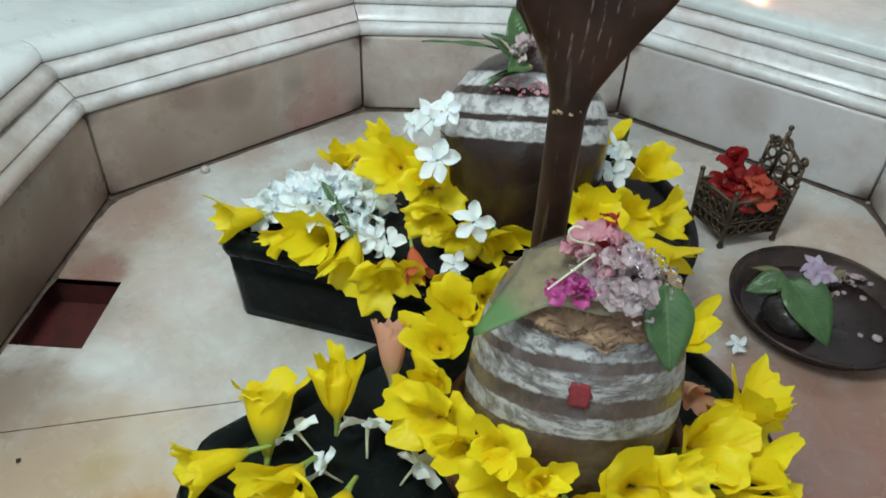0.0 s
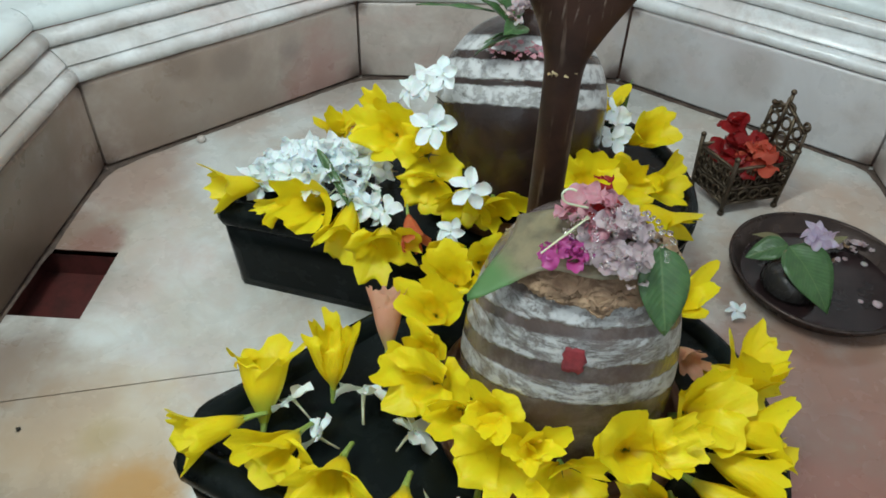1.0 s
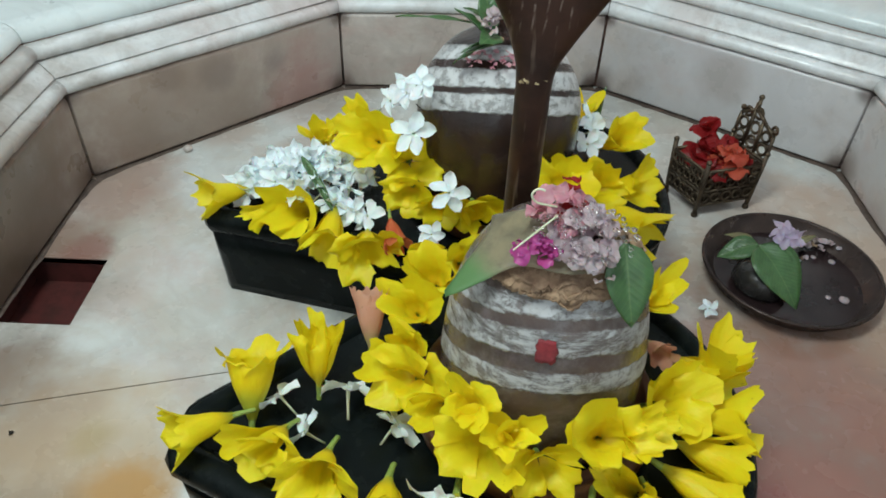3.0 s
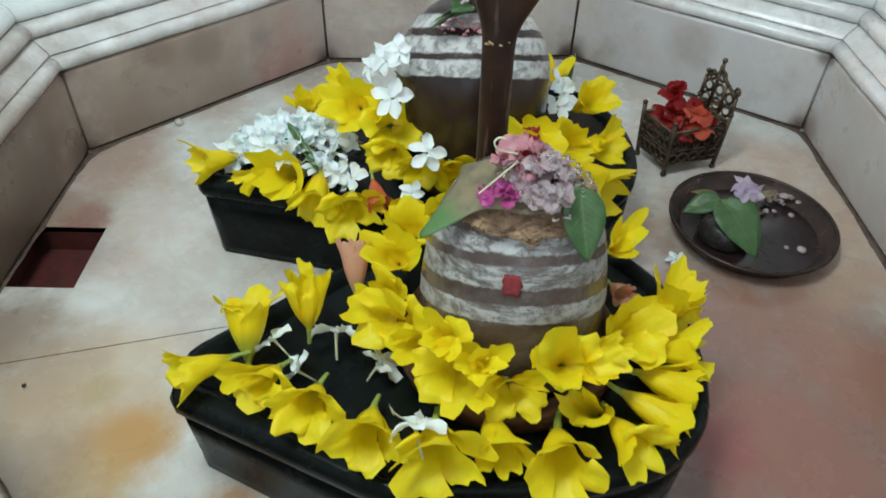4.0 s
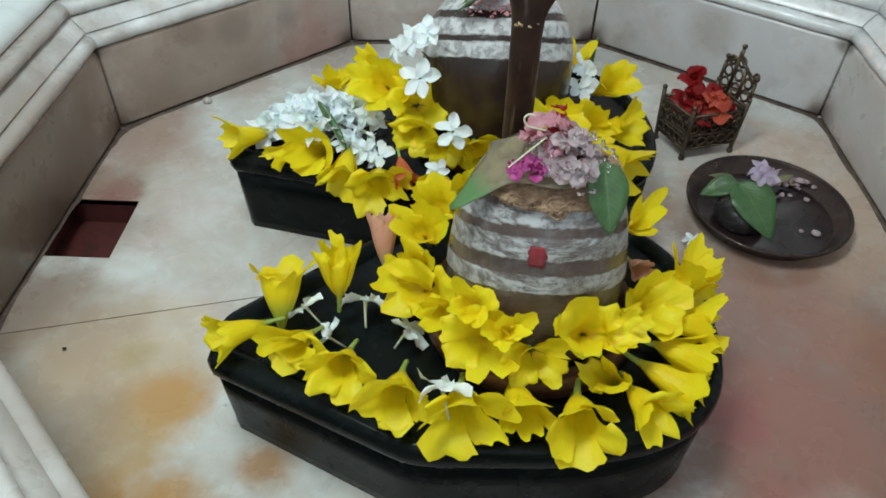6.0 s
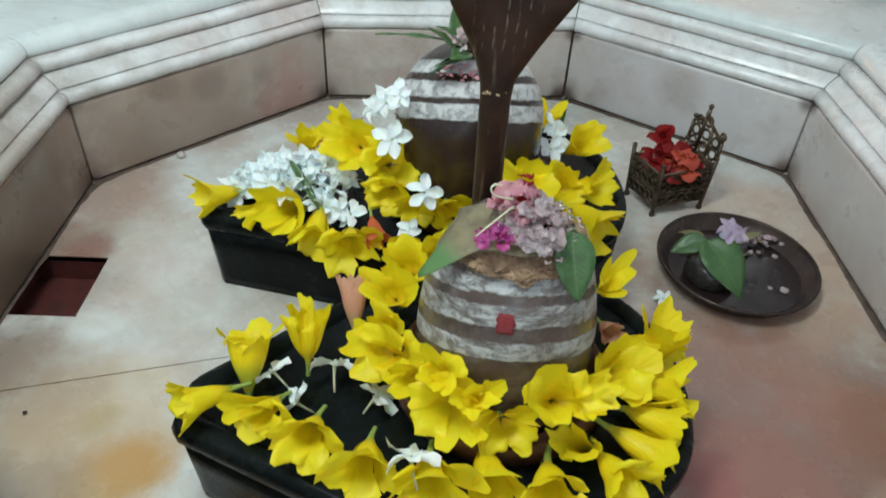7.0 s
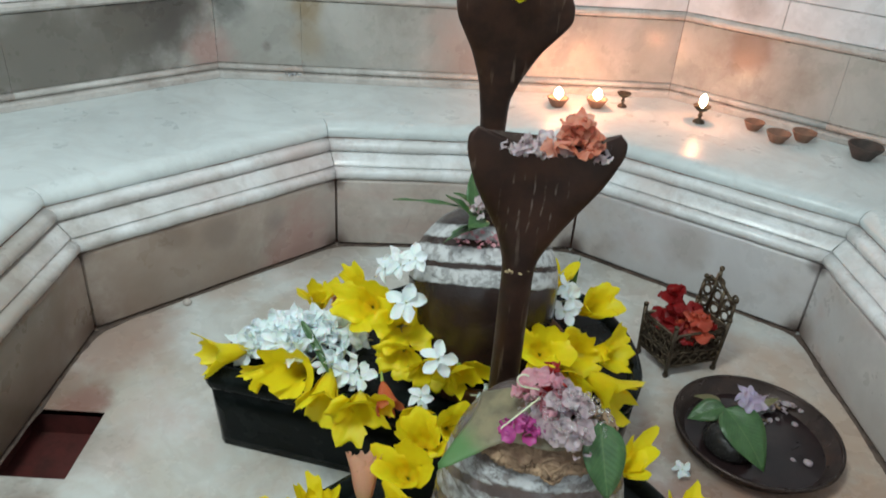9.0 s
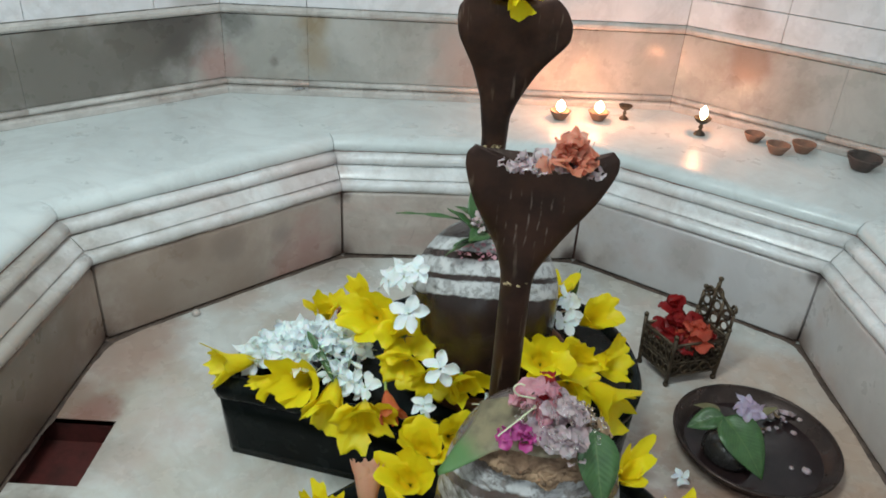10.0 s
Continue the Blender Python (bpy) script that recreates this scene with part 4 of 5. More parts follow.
# ---- leaves ----
def leaf(x, y, z, az, el, roll_deg, length, width, droop, material, label, seed=0):
    """A leaf blade from its stalk end, pointing to az and el, drooping towards the tip."""
    bm = bmesh.new()
    rows = []
    for u in range(13):
        f = u / 12
        w = width / 2 * (math.sin(math.pi * f ** 0.8) ** 0.75) * (1 - 0.3 * f) if 0 < u < 12 else 0.0006
        rows.append([(length * f, w * s, -droop * f * f + 0.25 * w * abs(s) + 0.004 * noise.noise((f * 4, s * 2, seed))) for s in (-1, -0.6, -0.25, 0, 0.25, 0.6, 1)])
    quads(bm, rows)
    solid(bm, 0.0006)
    a, e = radians(az), radians(el)
    m = Matrix.Translation((x, y, z)) @ Matrix.Rotation(a, 4, "Z") @ Matrix.Rotation(-e, 4, "Y") @ Matrix.Rotation(radians(roll_deg), 4, "X")
    return tagged(part("leaf", bm, material, None, "", True, m), label, "leaf", "offered leaves")


leaf(0.282, 0.622, 0.545, -72, -56, 12, 0.100, 0.062, 0.010, LEAF, "green leaf drooping over the side of the linga", 2)
leaf(-0.19, 1.12, 0.312, -50, -24, 0, 0.13, 0.020, 0.02, LEAF, "narrow green leaf lying in the white flowers", 5)
leaf(0.135, 1.165, 0.535, 150, 40, 25, 0.070, 0.055, 0.012, LEAF, "broad green leaf on top of the linga", 21)
leaf(0.150, 1.150, 0.528, -170, -12, 20, 0.075, 0.050, 0.015, LEAF, "dark green leaf lying on the linga's crown", 22)
leaf(0.155, 1.160, 0.540, -120, 15, -20, 0.055, 0.045, 0.012, LEAF, "green leaf curling over the linga's crown", 23)
leaf(0.150, 1.185, 0.540, 130, 25, 20, 0.075, 0.048, 0.02, LEAF, "green leaf on top of the linga", 7)
leaf(0.150, 1.160, 0.530, -165, 0, 30, 0.060, 0.040, 0.015, LEAF, "green leaf on top of the linga", 8)
leaf(0.140, 1.200, 0.540, 100, 60, 10, 0.075, 0.045, 0.01, LEAF, "green leaf on top of the linga", 9)
leaf(0.110, 1.200, 0.545, 178, 6, 0, 0.130, 0.016, 0.01, LEAF, "slender green leaf pointing out from the linga", 10)
leaf(0.738, 1.195, 0.090, 186, -18, -22, 0.085, 0.060, 0.012, LEAF, "green leaf floating on the tray", 11)
leaf(0.728, 1.172, 0.106, -62, -12, 14, 0.138, 0.112, 0.056, LEAF, "large pointed green leaf draped over a stone dome", 12)
leaf(0.82, 1.235, 0.050, 30, 4, 0, 0.10, 0.03, 0.01, OLIVE, "withered olive leaf in the tray", 13)
leaf(0.765, 1.27, 0.040, 160, 4, 0, 0.06, 0.03, 0.01, OLIVE, "withered olive leaf in the tray", 14)
leaf(0.385, 1.38, 0.200, 60, 70, 0, 0.13, 0.02, 0.01, LEAF, "slender green leaf behind the linga", 15)

# ---- heaps of loose petals ----
n_ = Nodes("water")
n_.b.inputs["Transmission Weight"].default_value = 1.0
WATER = n_.end((1, 1, 1), 0.02, ior=1.33)


def crumple(bm, p, size, seed, flat=0.5):
    """Add one crumpled petal, about that size, at p."""
    rnd = random.Random(seed)
    turn = Euler((rnd.uniform(-1.2, 1.2) * (1 - flat), rnd.uniform(-1.2, 1.2) * (1 - flat), rnd.uniform(0, 6.28))).to_matrix()
    rows = []
    for u in range(6):
        row = []
        for v in range(6):
            a, b = u / 2.5 - 1, v / 2.5 - 1
            k = 1 - 0.25 * (a * a * b * b) - 0.15 * a * a
            q = Vector((a * k, b * k * 0.8, 0)) * size / 2
            q.z = size * (0.40 * noise.noise((a * 1.1 + seed, b * 1.1, seed * 0.7)) + 0.14 * noise.noise((a * 4, b * 4 + seed, 3)))
            row.append(Vector(p) + turn @ q)
        rows.append(row)
    quads(bm, rows)


def petal_heap(name, label, material, centre, spread, count, size, seed, category="petals", flat=0.5):
    rnd = random.Random(seed)
    bm = bmesh.new()
    for k in range(count):
        a, f = rnd.uniform(0, 6.283), math.sqrt(rnd.random())
        x, y = math.cos(a) * f, math.sin(a) * f
        p = (centre[0] + x * spread[0], centre[1] + y * spread[1], centre[2] + spread[2] * (1 - f * f) * rnd.uniform(0.3, 1))
        crumple(bm, p, size * rnd.uniform(0.7, 1.25), seed * 100 + k, flat)
    return tagged(part(name, bm, material), label, category, "", "stuff")


petal_heap("wilted_petals", "heap of wet wilted greyish petals on the linga", WILTED, (0.236, 0.632, 0.530), (0.042, 0.046, 0.055), 62, 0.025, 1)
petal_heap("pink_petals", "wet pink petals on top of the heap", PINK, (0.214, 0.655, 0.554), (0.034, 0.035, 0.042), 26, 0.024, 2)
petal_heap("red_petals", "wet red petals on top of the heap", RUBY, (0.223, 0.660, 0.562), (0.026, 0.026, 0.038), 5, 0.026, 3)
petal_heap("wilted_petals", "wet wilted petals low on the linga", WILTED, (0.236, 0.605, 0.514), (0.036, 0.026, 0.03), 9, 0.016, 4)
petal_heap("brown_petals", "withered brown petals round the heap", CLOTH, (0.267, 0.640, 0.507), (0.055, 0.050, 0.035), 16, 0.028, 14)
petal_heap("orange_petals", "crumpled orange petals laid on the cobra hood", SALMON, (0.240, 0.835, 0.822), (0.034, 0.016, 0.045), 14, 0.038, 5, flat=0.1)
petal_heap("orange_petals", "crumpled orange petals laid on the cobra hood", SALMON, (0.232, 0.826, 0.824), (0.030, 0.012, 0.045), 12, 0.036, 15, flat=0.1)
petal_heap("wilted_petals", "wet wilted petals on the cobra hood", WILTED, (0.180, 0.830, 0.815), (0.032, 0.012, 0.022), 20, 0.024, 6, flat=0.2)
petal_heap("wilted_petals", "wet wilted petals on the cobra hood", WILTED, (0.283, 0.832, 0.812), (0.018, 0.012, 0.018), 10, 0.026, 7, flat=0.2)
petal_heap("wilted_petals", "wet translucent petals along the cobra hood", WILTED, (0.205, 0.836, 0.816), (0.085, 0.014, 0.018), 44, 0.024, 16, flat=0.3)
petal_heap("cream_petals", "cream petal shreds at the collar of the cobra stem", BEIGE, (0.189, 0.848, 0.618), (0.020, 0.006, 0.004), 5, 0.010, 17, flat=0.2)
petal_heap("cream_petals", "cream petal shreds on the far cobra stem", BEIGE, (0.172, 1.400, 0.618), (0.026, 0.006, 0.012), 10, 0.015, 18, flat=0.2)
petal_heap("wilted_petals", "wet wilted petals on the front of the linga", WILTED, (0.240, 0.612, 0.530), (0.036, 0.020, 0.03), 26, 0.022, 19)
petal_heap("wilted_petals", "translucent withered petals along the tray's edge", WILTED, (0.905, 1.275, 0.030), (0.060, 0.022, 0.015), 14, 0.020, 23)
petal_heap("brown_petals", "withered brown shreds in the tray", CLOTH, (0.87, 1.255, 0.026), (0.070, 0.030, 0.012), 5, 0.020, 24)
petal_heap("pink_petals", "small wet pink petals on the far linga", PINK, (0.150, 1.148, 0.500), (0.055, 0.035, 0.02), 46, 0.010, 8)
petal_heap("wilted_petals", "wet silvery petals among leaves on the linga", WILTED, (0.152, 1.160, 0.555), (0.024, 0.02, 0.045), 22, 0.020, 9)
petal_heap("wilted_petals", "withered petals and twigs in the tray", WILTED, (0.815, 1.20, 0.055), (0.036, 0.024, 0.04), 12, 0.020, 10)

petal_heap("magenta_petals", "wet clump of magenta petals on the leaf", MAGENTA, (0.180, 0.606, 0.538), (0.024, 0.016, 0.018), 22, 0.020, 31, flat=0.3)


def cloak_leaf():
    """A broad withered leaf that drapes the linga's top like a tent, its tip standing out to one side."""
    bm = bmesh.new()
    rows = []
    for u in range(49):
        deg = -192 + 138 * u / 48
        a = radians(deg)
        edge = 0.084 + 0.080 * math.exp(-abs((deg + 150) / 11) ** 1.2) + 0.006 * noise.noise((deg * 0.05, 2, 5))
        row = []
        for v in range(13):
            r = 0.012 + (edge - 0.012) * v / 12
            z = 0.345 - 0.042 * (r / 0.1) ** 1.35 + 0.005 * noise.noise((deg * 0.04, r * 40, 9)) * v / 12
            row.append((r * math.cos(a), r * math.sin(a), z))
        rows.append(row)
    quads(bm, rows)
    return solid(bm, 0.0007)


n_ = Nodes("withered_leaf")
c_ = n_.mix(n_.step(n_.noise(30, 6), 0.35, 0.68), (0.22, 0.185, 0.105), (0.13, 0.108, 0.065))
d_ = n_.t.nodes.new("ShaderNodeVectorMath")
d_.operation = "LENGTH"
n_.t.links.new(n_.stretch(1, 1, 0), d_.inputs[0])
c_ = n_.mix(n_.step(n_.math("ADD", d_.outputs["Value"], n_.math("MULTIPLY", n_.noise(25, 4), 0.02)), 0.105, 0.135), c_, (0.075, 0.17, 0.05))
c_ = n_.mix(n_.step(n_.noise(60, 3), 0.62, 0.7, 0.0, 0.5), c_, (0.10, 0.08, 0.04))
n_.bump(n_.noise(70, 5), 0.3, 0.002)
tagged(part("leaf", cloak_leaf(), n_.end(c_, 0.4, sub=0.05), None, "", True, pose(0.222, 0.680, 0.205)), "broad withered leaf, olive with a green tip, draped over the linga", "leaf", "offered leaves")

# bark strip tied round the front of the near linga
def bark(lo, hi, z0, z1, seed):
    bm = bmesh.new()
    rows = []
    for u in range(81):
        a = radians(lo + (hi - lo) * u / 80)
        row = []
        for v in range(15):
            s = v / 14
            z = z0 + (z1 - z0) * s + 0.006 * noise.noise((u * 0.07, 1, seed)) + 0.003 * noise.noise((u * 0.5, s * 2, seed)) + 0.010 * (math.cos(a + 1.66) - 0.75)
            taper = 1 - (abs(u / 40 - 1)) ** 4
            r = 0.112 - 0.62 * (z - 0.25) - 6 * max(0.0, z - 0.285) ** 1.5 + 0.004 + taper * (0.006 + 0.008 * noise.noise((u * 0.05 + seed, v * 0.9, 4)) + 0.004 * noise.noise((u * 0.12, v * 2.1, seed)))
            row.append((r * math.cos(a), r * math.sin(a), z))
        rows.append(row)
    quads(bm, rows)
    return solid(bm, 0.0015)


strip = thing("bark_strip", pose(0.222, 0.680, 0.205), "wrinkled dry brown strips tied round the linga", "dry strip")
part("strip", bark(-162, -42, 0.284, 0.303, 1), CLOTH, strip)
part("strip", bark(-140, -58, 0.281, 0.291, 2), CLOTH, strip)
part("strip", bark(-150, -80, 0.298, 0.310, 3), CLOTH, strip)

# red mark on the middle stripe
bm = bmesh.new()
rows = []
for u in range(7):
    row = []
    for v in range(7):
        a = radians(-98.5) + (u / 6 - 0.5) * 0.205 * (1 - 0.016 * (v - 3) ** 2 + 0.3 * noise.noise((v * 0.9, u, 2)))
        z = 0.224 + (v / 6 - 0.5) * 0.029 * (1 + 0.25 * noise.noise((u * 0.9, v, 5)))
        k = (z - 0.20) / 0.05
        r = 0.127 - 0.015 * k + 0.0028
        row.append((r * math.cos(a), r * math.sin(a), z))
    rows.append(row)
quads(bm, rows)
solid(bm, 0.001)
MARK = simple("vermilion", (0.27, 0.026, 0.034), (0.17, 0.024, 0.030), 50, 0.8, bump=0.6)
tagged(part("red_mark", bm, MARK, None, "", True, pose(0.222, 0.680, 0.205)), "square dab of red powder on the ash stripe", "red mark")


def thread(points, r, material, name, label, category):
    cu = bpy.data.curves.new(name, "CURVE")
    cu.dimensions, cu.bevel_depth, cu.bevel_resolution = "3D", r, 2
    sp = cu.splines.new("NURBS")
    sp.points.add(len(points) - 1)
    for q, p in zip(sp.points, points):
        q.co = (*p, 1)
    sp.use_endpoint_u, sp.order_u = True, 3
    tmp = bpy.data.objects.new("tmp", cu)
    me = bpy.data.meshes.new_from_object(tmp)
    bpy.data.objects.remove(tmp)
    me.materials.clear()
    me.materials.append(material)
    return tagged(part(name, me, None), label, category)


thread([(0.203, 0.635, 0.580), (0.189, 0.630, 0.586), (0.177, 0.628, 0.590), (0.172, 0.628, 0.602), (0.181, 0.630, 0.608), (0.187, 0.630, 0.604)], 0.0013, CREAM, "curled_stamen", "pale curled stamen on the petal heap", "stamen")
thread([(0.203, 0.625, 0.575), (0.182, 0.610, 0.565), (0.157, 0.600, 0.545)], 0.0011, CREAM, "flower_stalk", "pale thin stalk on the petal heap", "stalk")
thread([(0.018, 1.170, 0.40), (0.030, 1.150, 0.402), (0.036, 1.145, 0.392), (0.028, 1.140, 0.378)], 0.0010, WICK, "dark_thread", "dark curled thread among white flowers", "thread")

# water drops on the heap
bm = bmesh.new()
rnd = random.Random(11)
for k in range(110):
    a, f = rnd.uniform(0, 6.283), math.sqrt(rnd.random())
    p = Vector((0.236 + 0.06 * f * math.cos(a), 0.622 + 0.05 * f * math.sin(a), 0.552 + 0.035 * (1 - f * f)))
    bmesh.ops.create_icosphere(bm, subdivisions=1, radius=rnd.uniform(0.0015, 0.0038), matrix=Matrix.Translation(p))
tagged(part("water_drops", bm, WATER), "clear water drops on the petal heap", "water drops", "", "stuff")

# flowers on the hoods and in the tray
flower("yellow", 0.168, 1.370, 0.965, -100, 35, 1.05, 0.56, 3)
flower("yellow", 0.198, 1.372, 0.945, -70, -25, 0.95, 0.45, 4)
flower("lilac", 0.778, 1.172, 0.128, -100, 30, 1.05, 1.0, 1)
flower("lilac", 0.795, 1.182, 0.122, -60, 40, 1.0, 1.0, 2)
flower("lilac", 0.770, 1.185, 0.134, -140, 60, 0.95, 1.0, 3)

# ---- tray ----
tray = thing("offering_tray", pose(0.818, 1.180, 0), "round dark metal tray holding water and leaves", "tray")
part("dish", lathe([(0.10, 0.0), (0.140, 0.002), (0.160, 0.012), (0.176, 0.040), (0.178, 0.044), (0.1755, 0.044), (0.158, 0.016), (0.138, 0.007), (0.02, 0.006)], 72), TRAY, tray)
part("rim", lathe([(0.176, 0.042), (0.180, 0.040), (0.1850, 0.043), (0.1845, 0.047), (0.180, 0.048), (0.176, 0.046), (0.176, 0.042)], 72, False, False), TRAY, tray, "worn rolled rim")
part("water", lathe([(0.156, 0.0135), (0.08, 0.0137), (0.004, 0.0137)], 60, False, True), TRAY_WATER, tray, "shallow murky water")
DARK = simple("dark_wet_stone", (0.035, 0.032, 0.03), (0.02, 0.018, 0.018), 14, 0.25)
tagged(part("small_stone_dome", lathe([(0.050, 0.0), (0.060, 0.020), (0.058, 0.037), (0.047, 0.055), (0.028, 0.066), (0.008, 0.070)], 40), DARK, None, "", True, pose(0.750, 1.150, 0.007)), "small dark stone dome in the tray under leaves", "stone dome")
for x, y, r in ((0.915, 1.112, 0.011), (0.885, 1.120, 0.006), (0.935, 1.235, 0.008), (0.90, 1.25, 0.006)):
    bm = lathe([(r * 0.6, 0), (r, r * 0.3), (r * 0.8, r * 0.6), (r * 0.2, r * 0.8)], 10, wob=r * 0.3)
    tagged(part("wet_pebble", bm, WILTED, None, "", True, pose(x, y, 0.0125)), "small pale wet bit in the tray", "pebble", "bits in the tray")

# ---- brass throne ----
throne = thing("brass_throne", Matrix(), "pierced brass toy throne filled with red petals", "brass throne")
FT = [Vector(p) for p in ((0.672, 1.402, 0), (0.806, 1.445, 0), (0.760, 1.540, 0), (0.624, 1.496, 0))]
MID = sum(FT, Vector()) / 4


def bar(bm, a, b, r, n=6):
    a, b = Vector(a), Vector(b)
    m = Matrix.Translation((a + b) / 2) @ (b - a).to_track_quat("Z", "Y").to_matrix().to_4x4()
    bmesh.ops.create_cone(bm, cap_ends=True, segments=n, radius1=r, radius2=r, depth=(b - a).length, matrix=m)


def flare(k, z):
    return FT[k] + (FT[k] - MID) * (0.55 * z) + Vector((0, 0, z))


def ringlet(bm, centre, u, v, r, t, n=10):
    nrm = u.cross(v).normalized()
    rows = []
    for i in range(n + 1):
        a = 2 * math.pi * i / n
        d = u * math.cos(a) + v * math.sin(a)
        rows.append([centre + d * (r + t * math.cos(b)) + nrm * t * math.sin(b) for b in (0, 1.57, 3.14, 4.71)])
    quads(bm, rows, True)


for k in range(4):
    bm = bmesh.new()
    bar(bm, flare(k, 0.0), flare(k, 0.150), 0.0055, 8)
    post = part("post", bm, BRASS, throne)
    for knob, r, z in (("finial", 0.0065, 0.155), ("foot", 0.008, 0.006)):
        bm = bmesh.new()
        bmesh.ops.create_icosphere(bm, subdivisions=2, radius=r, matrix=Matrix.Translation(flare(k, z)))
        part(knob, bm, BRASS, post)
    a0, b0, a1, b1 = flare(k, 0.032), flare((k + 1) % 4, 0.032), flare(k, 0.128), flare((k + 1) % 4, 0.128)
    bm = bmesh.new()
    for p, q in ((a0, b0), (a1, b1), (a0.lerp(a1, 0.42), b0.lerp(b1, 0.42))):
        bar(bm, p, q, 0.004)
    u, v = (b0 - a0).normalized(), (a1 - a0).normalized()
    cols = 5
    for i in range(cols):
        c0, c1 = a0.lerp(b0, (i + 0.5) / cols), a1.lerp(b1, (i + 0.5) / cols)
        ringlet(bm, c0.lerp(c1, 0.20), u, v, 0.0125, 0.005)
        ringlet(bm, c0.lerp(c1, 0.60), u, v, 0.0115, 0.0042)
        ringlet(bm, c0.lerp(c1, 0.84), u, v, 0.011, 0.0042)
        bar(bm, c0, c1, 0.0022)
    part("pierced_panel", bm, BRASS, throne)
    bm = bmesh.new()
    inset = (MID - (a0 + b0) / 2).normalized() * 0.003
    quads(bm, [[a0 + inset, b0 + inset], [a0.lerp(a1, 0.40) + inset, b0.lerp(b1, 0.40) + inset]])
    part("skirt_plate", solid(bm, 0.0015), BRASS, throne, "", False)
bm = bmesh.new()
bm.faces.new([bm.verts.new(flare(k, 0.034)) for k in range(4)])
solid(bm, 0.004)
part("seat", bm, BRASS, throne, "", False)
# tall pierced back with three finials
bm = bmesh.new()
r0, l0 = flare(1, 0.135), flare(2, 0.135)
u, v = (l0 - r0).normalized(), Vector((0.10, 0.12, 1)).normalized()
W = (l0 - r0).length
P = lambda a, h: r0 + u * (W * a) + v * h
for a, b in (((0, 0), (0.02, 0.06)), ((1, 0), (0.98, 0.070)), ((0.02, 0.06), (0.30, 0.075)), ((0.30, 0.075), (0.62, 0.095)), ((0.62, 0.095), (0.98, 0.070)), ((0, 0), (1, 0)), ((0.35, 0), (0.38, 0.08)), ((0.68, 0), (0.66, 0.11)), ((0.62, 0.09), (0.64, 0.118))):
    bar(bm, P(*a), P(*b), 0.0048)
for a, h, r in ((0.18, 0.02, 0.013), (0.2, 0.05, 0.012), (0.5, 0.02, 0.014), (0.52, 0.055, 0.013), (0.55, 0.088, 0.012), (0.83, 0.02, 0.013), (0.84, 0.052, 0.013), (0.82, 0.08, 0.010), (0.05, 0.075, 0.008)):
    ringlet(bm, P(a, h), u, v, r, 0.004)
tall_back = part("tall_back", bm, BRASS, throne, "openwork brass back with finials")
for a, h in ((0.02, 0.072), (0.98, 0.082), (0.64, 0.124)):
    bm = bmesh.new()
    bmesh.ops.create_icosphere(bm, subdivisions=2, radius=0.0068, matrix=Matrix.Translation(P(a, h)))
    part("finial", bm, BRASS, tall_back)
petal_heap("red_petals", "heap of wet red petals in the brass throne", RUBY, (0.708, 1.475, 0.110), (0.072, 0.055, 0.055), 20, 0.062, 20, flat=0.7)
petal_heap("coral_petals", "wet coral petals in the brass throne", CORAL, (0.735, 1.452, 0.120), (0.050, 0.040, 0.040), 13, 0.058, 21, flat=0.7)
petal_heap("red_petals", "long dark red petal standing in the throne", RUBY, (0.692, 1.530, 0.165), (0.02, 0.015, 0.02), 4, 0.055, 22, flat=0.0)

# ---- lamps on the ledge ----
LT = 0.3725


def clay_lamp(x, y, size, material, label, lit=False):
    d = thing("clay_lamp", pose(x, y, LT) @ Matrix.Scale(size, 4), label, "oil lamp", "clay lamps")
    bm = lathe([(0.015, 0), (0.019, 0.001), (0.027, 0.014), (0.035, 0.028), (0.0365, 0.032), (0.034, 0.0335), (0.031, 0.029), (0.02, 0.012), (0.004, 0.008)], 30, wob=0.001)
    for v in bm.verts:
        if v.co.z > 0.02 and v.co.y < -0.025:
            v.co.y *= 1.12
    part("bowl", bm, material, d)
    if lit:
        wick = part("wick", lathe([(0.0015, 0.010), (0.0018, 0.034), (0.0012, 0.040)], 8), WICK, d)
        part("flame", lathe([(0.004, 0.028), (0.013, 0.036), (0.0165, 0.046), (0.0125, 0.058), (0.005, 0.064), (0.0006, 0.070)], 14), FLAME, wick, "bright yellow flame")
        flame_lamp(x, y, LT + 0.100 * size, 1.25)
    return d


clay_lamp(0.458, 2.364, 1.0, CLAY, "small clay oil lamp with a burning flame", True)
clay_lamp(0.594, 2.377, 1.0, CLAY, "small clay oil lamp with a burning flame", True)
clay_lamp(1.095, 2.253, 0.92, CLAY, "small empty reddish clay lamp bowl on the ledge")
clay_lamp(1.135, 2.150, 1.05, CLAY, "small empty reddish clay lamp bowl on the ledge")
clay_lamp(1.228, 2.175, 1.05, CLAY, "small empty reddish clay lamp bowl on the ledge")
clay_lamp(1.362, 2.052, 1.42, SOOT, "larger soot-black clay bowl on the ledge")


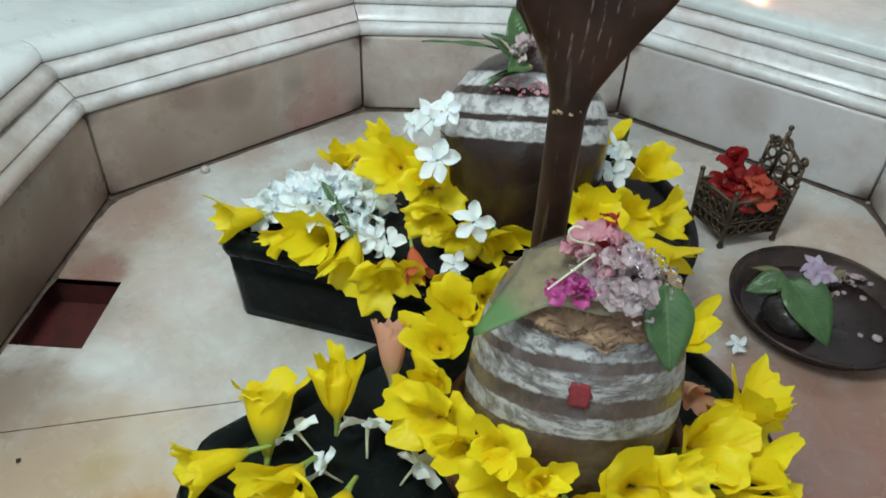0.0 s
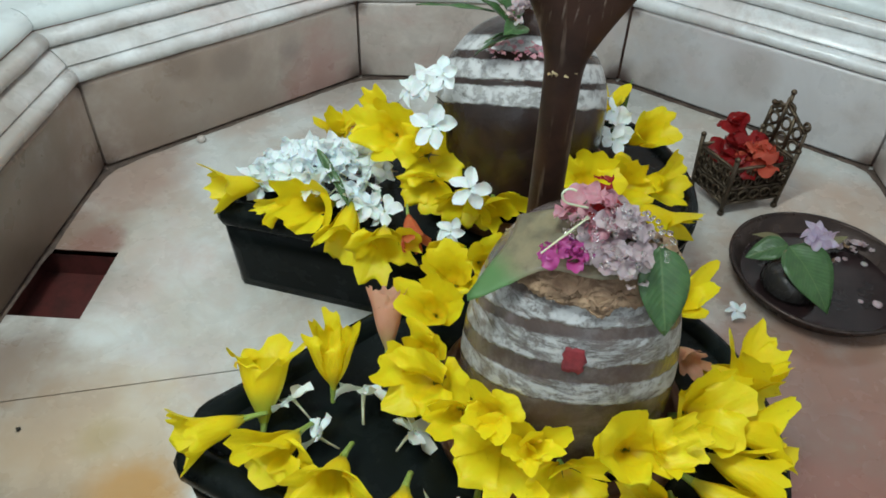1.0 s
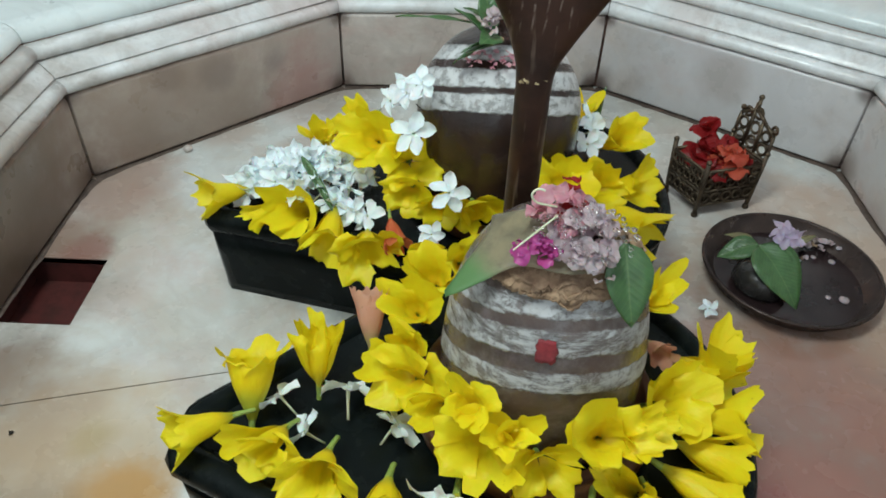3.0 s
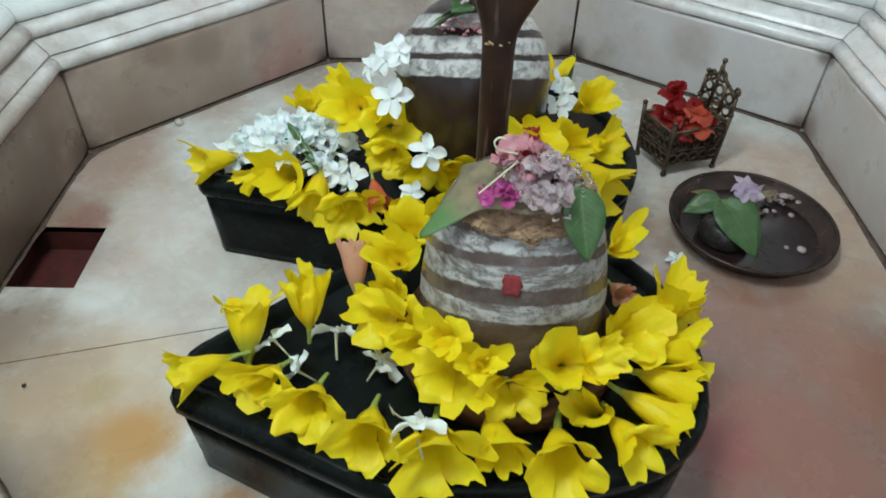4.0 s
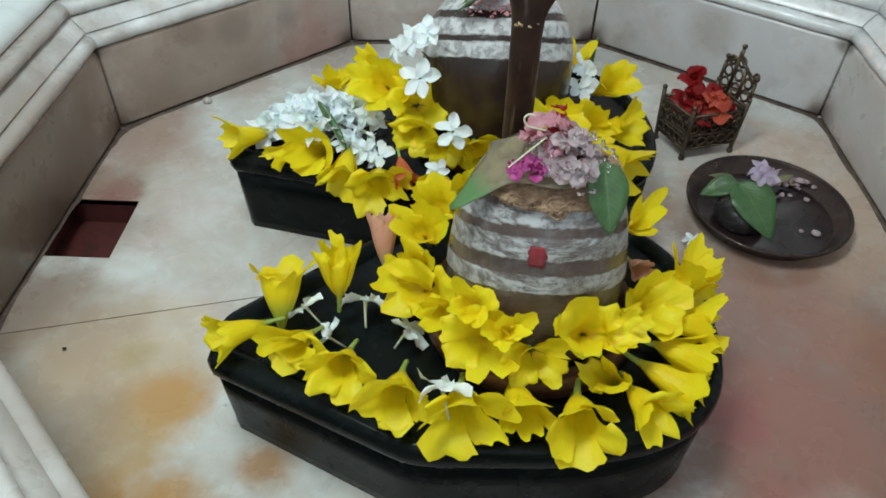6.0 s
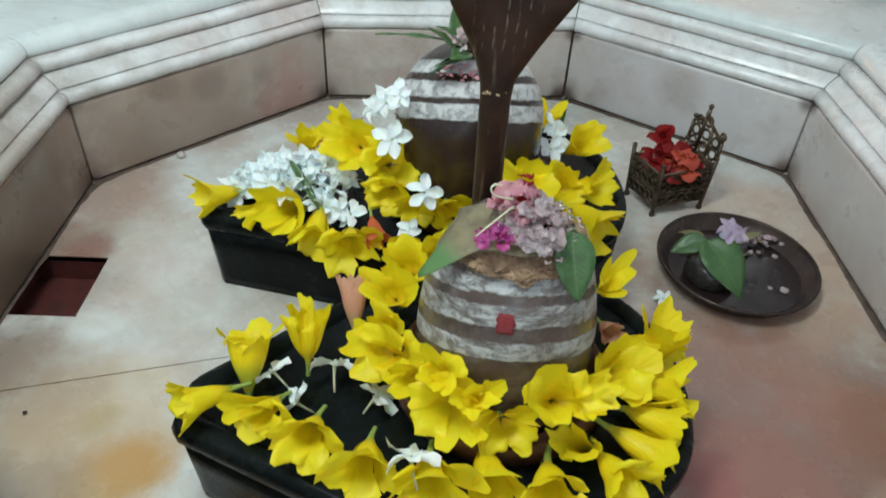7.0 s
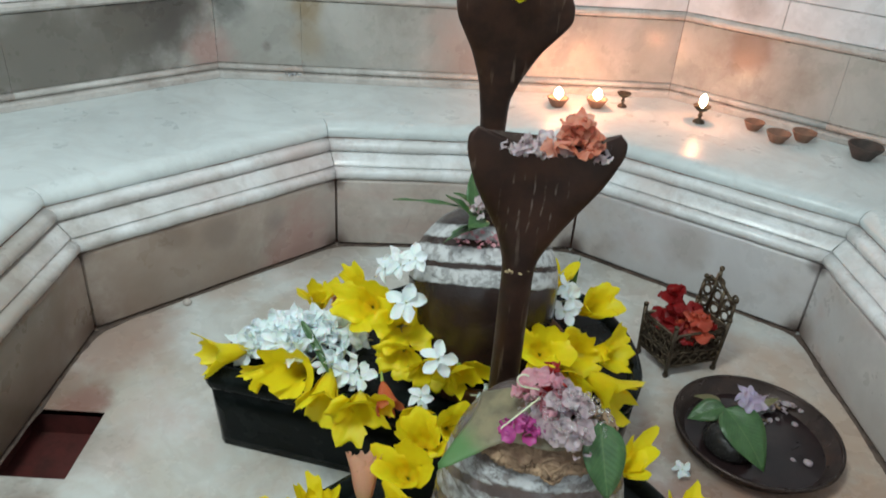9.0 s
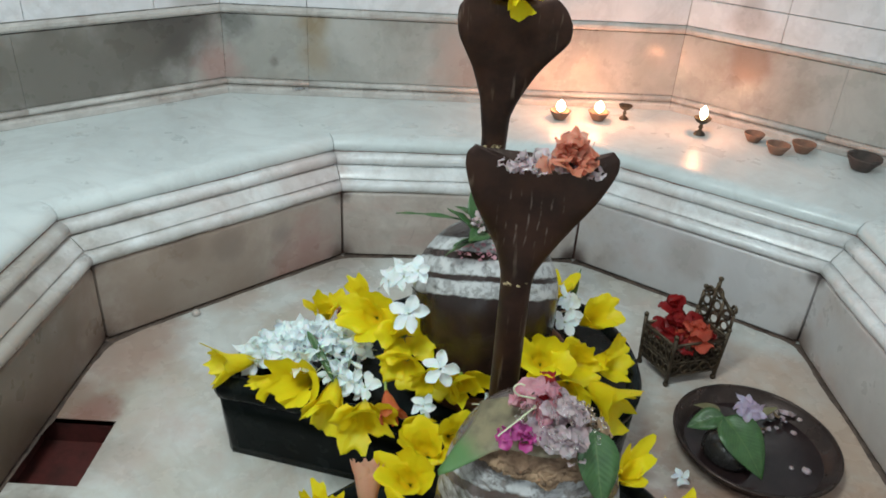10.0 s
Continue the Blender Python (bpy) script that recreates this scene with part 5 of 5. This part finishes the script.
def brass_lamp(x, y, size, label, lit):
    d = thing("brass_lamp", pose(x, y, LT) @ Matrix.Scale(size, 4), label, "oil lamp", "brass lamps")
    part("foot", lathe([(0.020, 0), (0.021, 0.003), (0.016, 0.010), (0.006, 0.016), (0.005, 0.022)], 24), BRASS, d)
    part("stem", lathe([(0.005, 0.020), (0.009, 0.028), (0.005, 0.036), (0.006, 0.042)], 20), BRASS, d)
    cup = part("cup", lathe([(0.006, 0.040), (0.020, 0.048), (0.030, 0.060), (0.031, 0.063), (0.028, 0.062), (0.016, 0.052), (0.004, 0.049)], 24), BRASS, d)
    if lit:
        part("flame", lathe([(0.004, 0.056), (0.011, 0.066), (0.014, 0.080), (0.0115, 0.092), (0.005, 0.101), (0.0006, 0.107)], 14), FLAME, cup, "bright yellow flame")
        flame_lamp(x, y, LT + 0.140 * size, 1.25)
    return d


brass_lamp(0.925, 2.290, 0.95, "small brass stemmed lamp with a burning flame", True)
brass_lamp(0.690, 2.405, 0.80, "small unlit brass stemmed lamp", False)

# ---- small litter on the basin floor ----
tagged(part("pebble", lathe([(0.008, 0), (0.012, 0.005), (0.010, 0.013), (0.003, 0.017)], 14, wob=0.002), PANEL, None, "", True, pose(-0.598, 1.592, 0)), "small round pebble at the foot of the basin wall", "pebble")
bm = bmesh.new()
crumple(bm, (-0.636, 0.711, 0.003), 0.011, 5, 1.0)
tagged(part("dark_crumb", bm, WICK), "dark scrap lying on the marble floor", "scrap")
bm = bmesh.new()
rnd = random.Random(8)
for x, y in ((-0.33, 0.60), (-0.30, 0.50), (-0.26, 0.45), (-0.22, 0.40), (0.56, 0.60), (0.66, 0.50), (0.60, 0.42), (0.75, 0.62), (-0.15, 0.38), (0.62, 0.90)):
    bmesh.ops.create_icosphere(bm, subdivisions=1, radius=rnd.uniform(0.0025, 0.0048), matrix=Matrix.Translation((x + rnd.uniform(-0.03, 0.03), y, 0.0012)))
tagged(part("water_drops", bm, WATER), "clear water drops on the marble floor", "water drops", "", "stuff")

# crumpled clear wrapper left on the foot of the far wall
n_ = Nodes("clear_wrapper")
WRAPPER = n_.end(n_.mix(n_.noise(40, 3), (0.80, 0.82, 0.84), (0.55, 0.56, 0.58)), 0.08, 0.6)
petal_heap("wrapper", "small crumpled shiny wrapper on the wall's foot course", WRAPPER, (-0.462, 2.451, 0.396), (0.030, 0.006, 0.006), 9, 0.014, 41, "wrapper", 0.3)
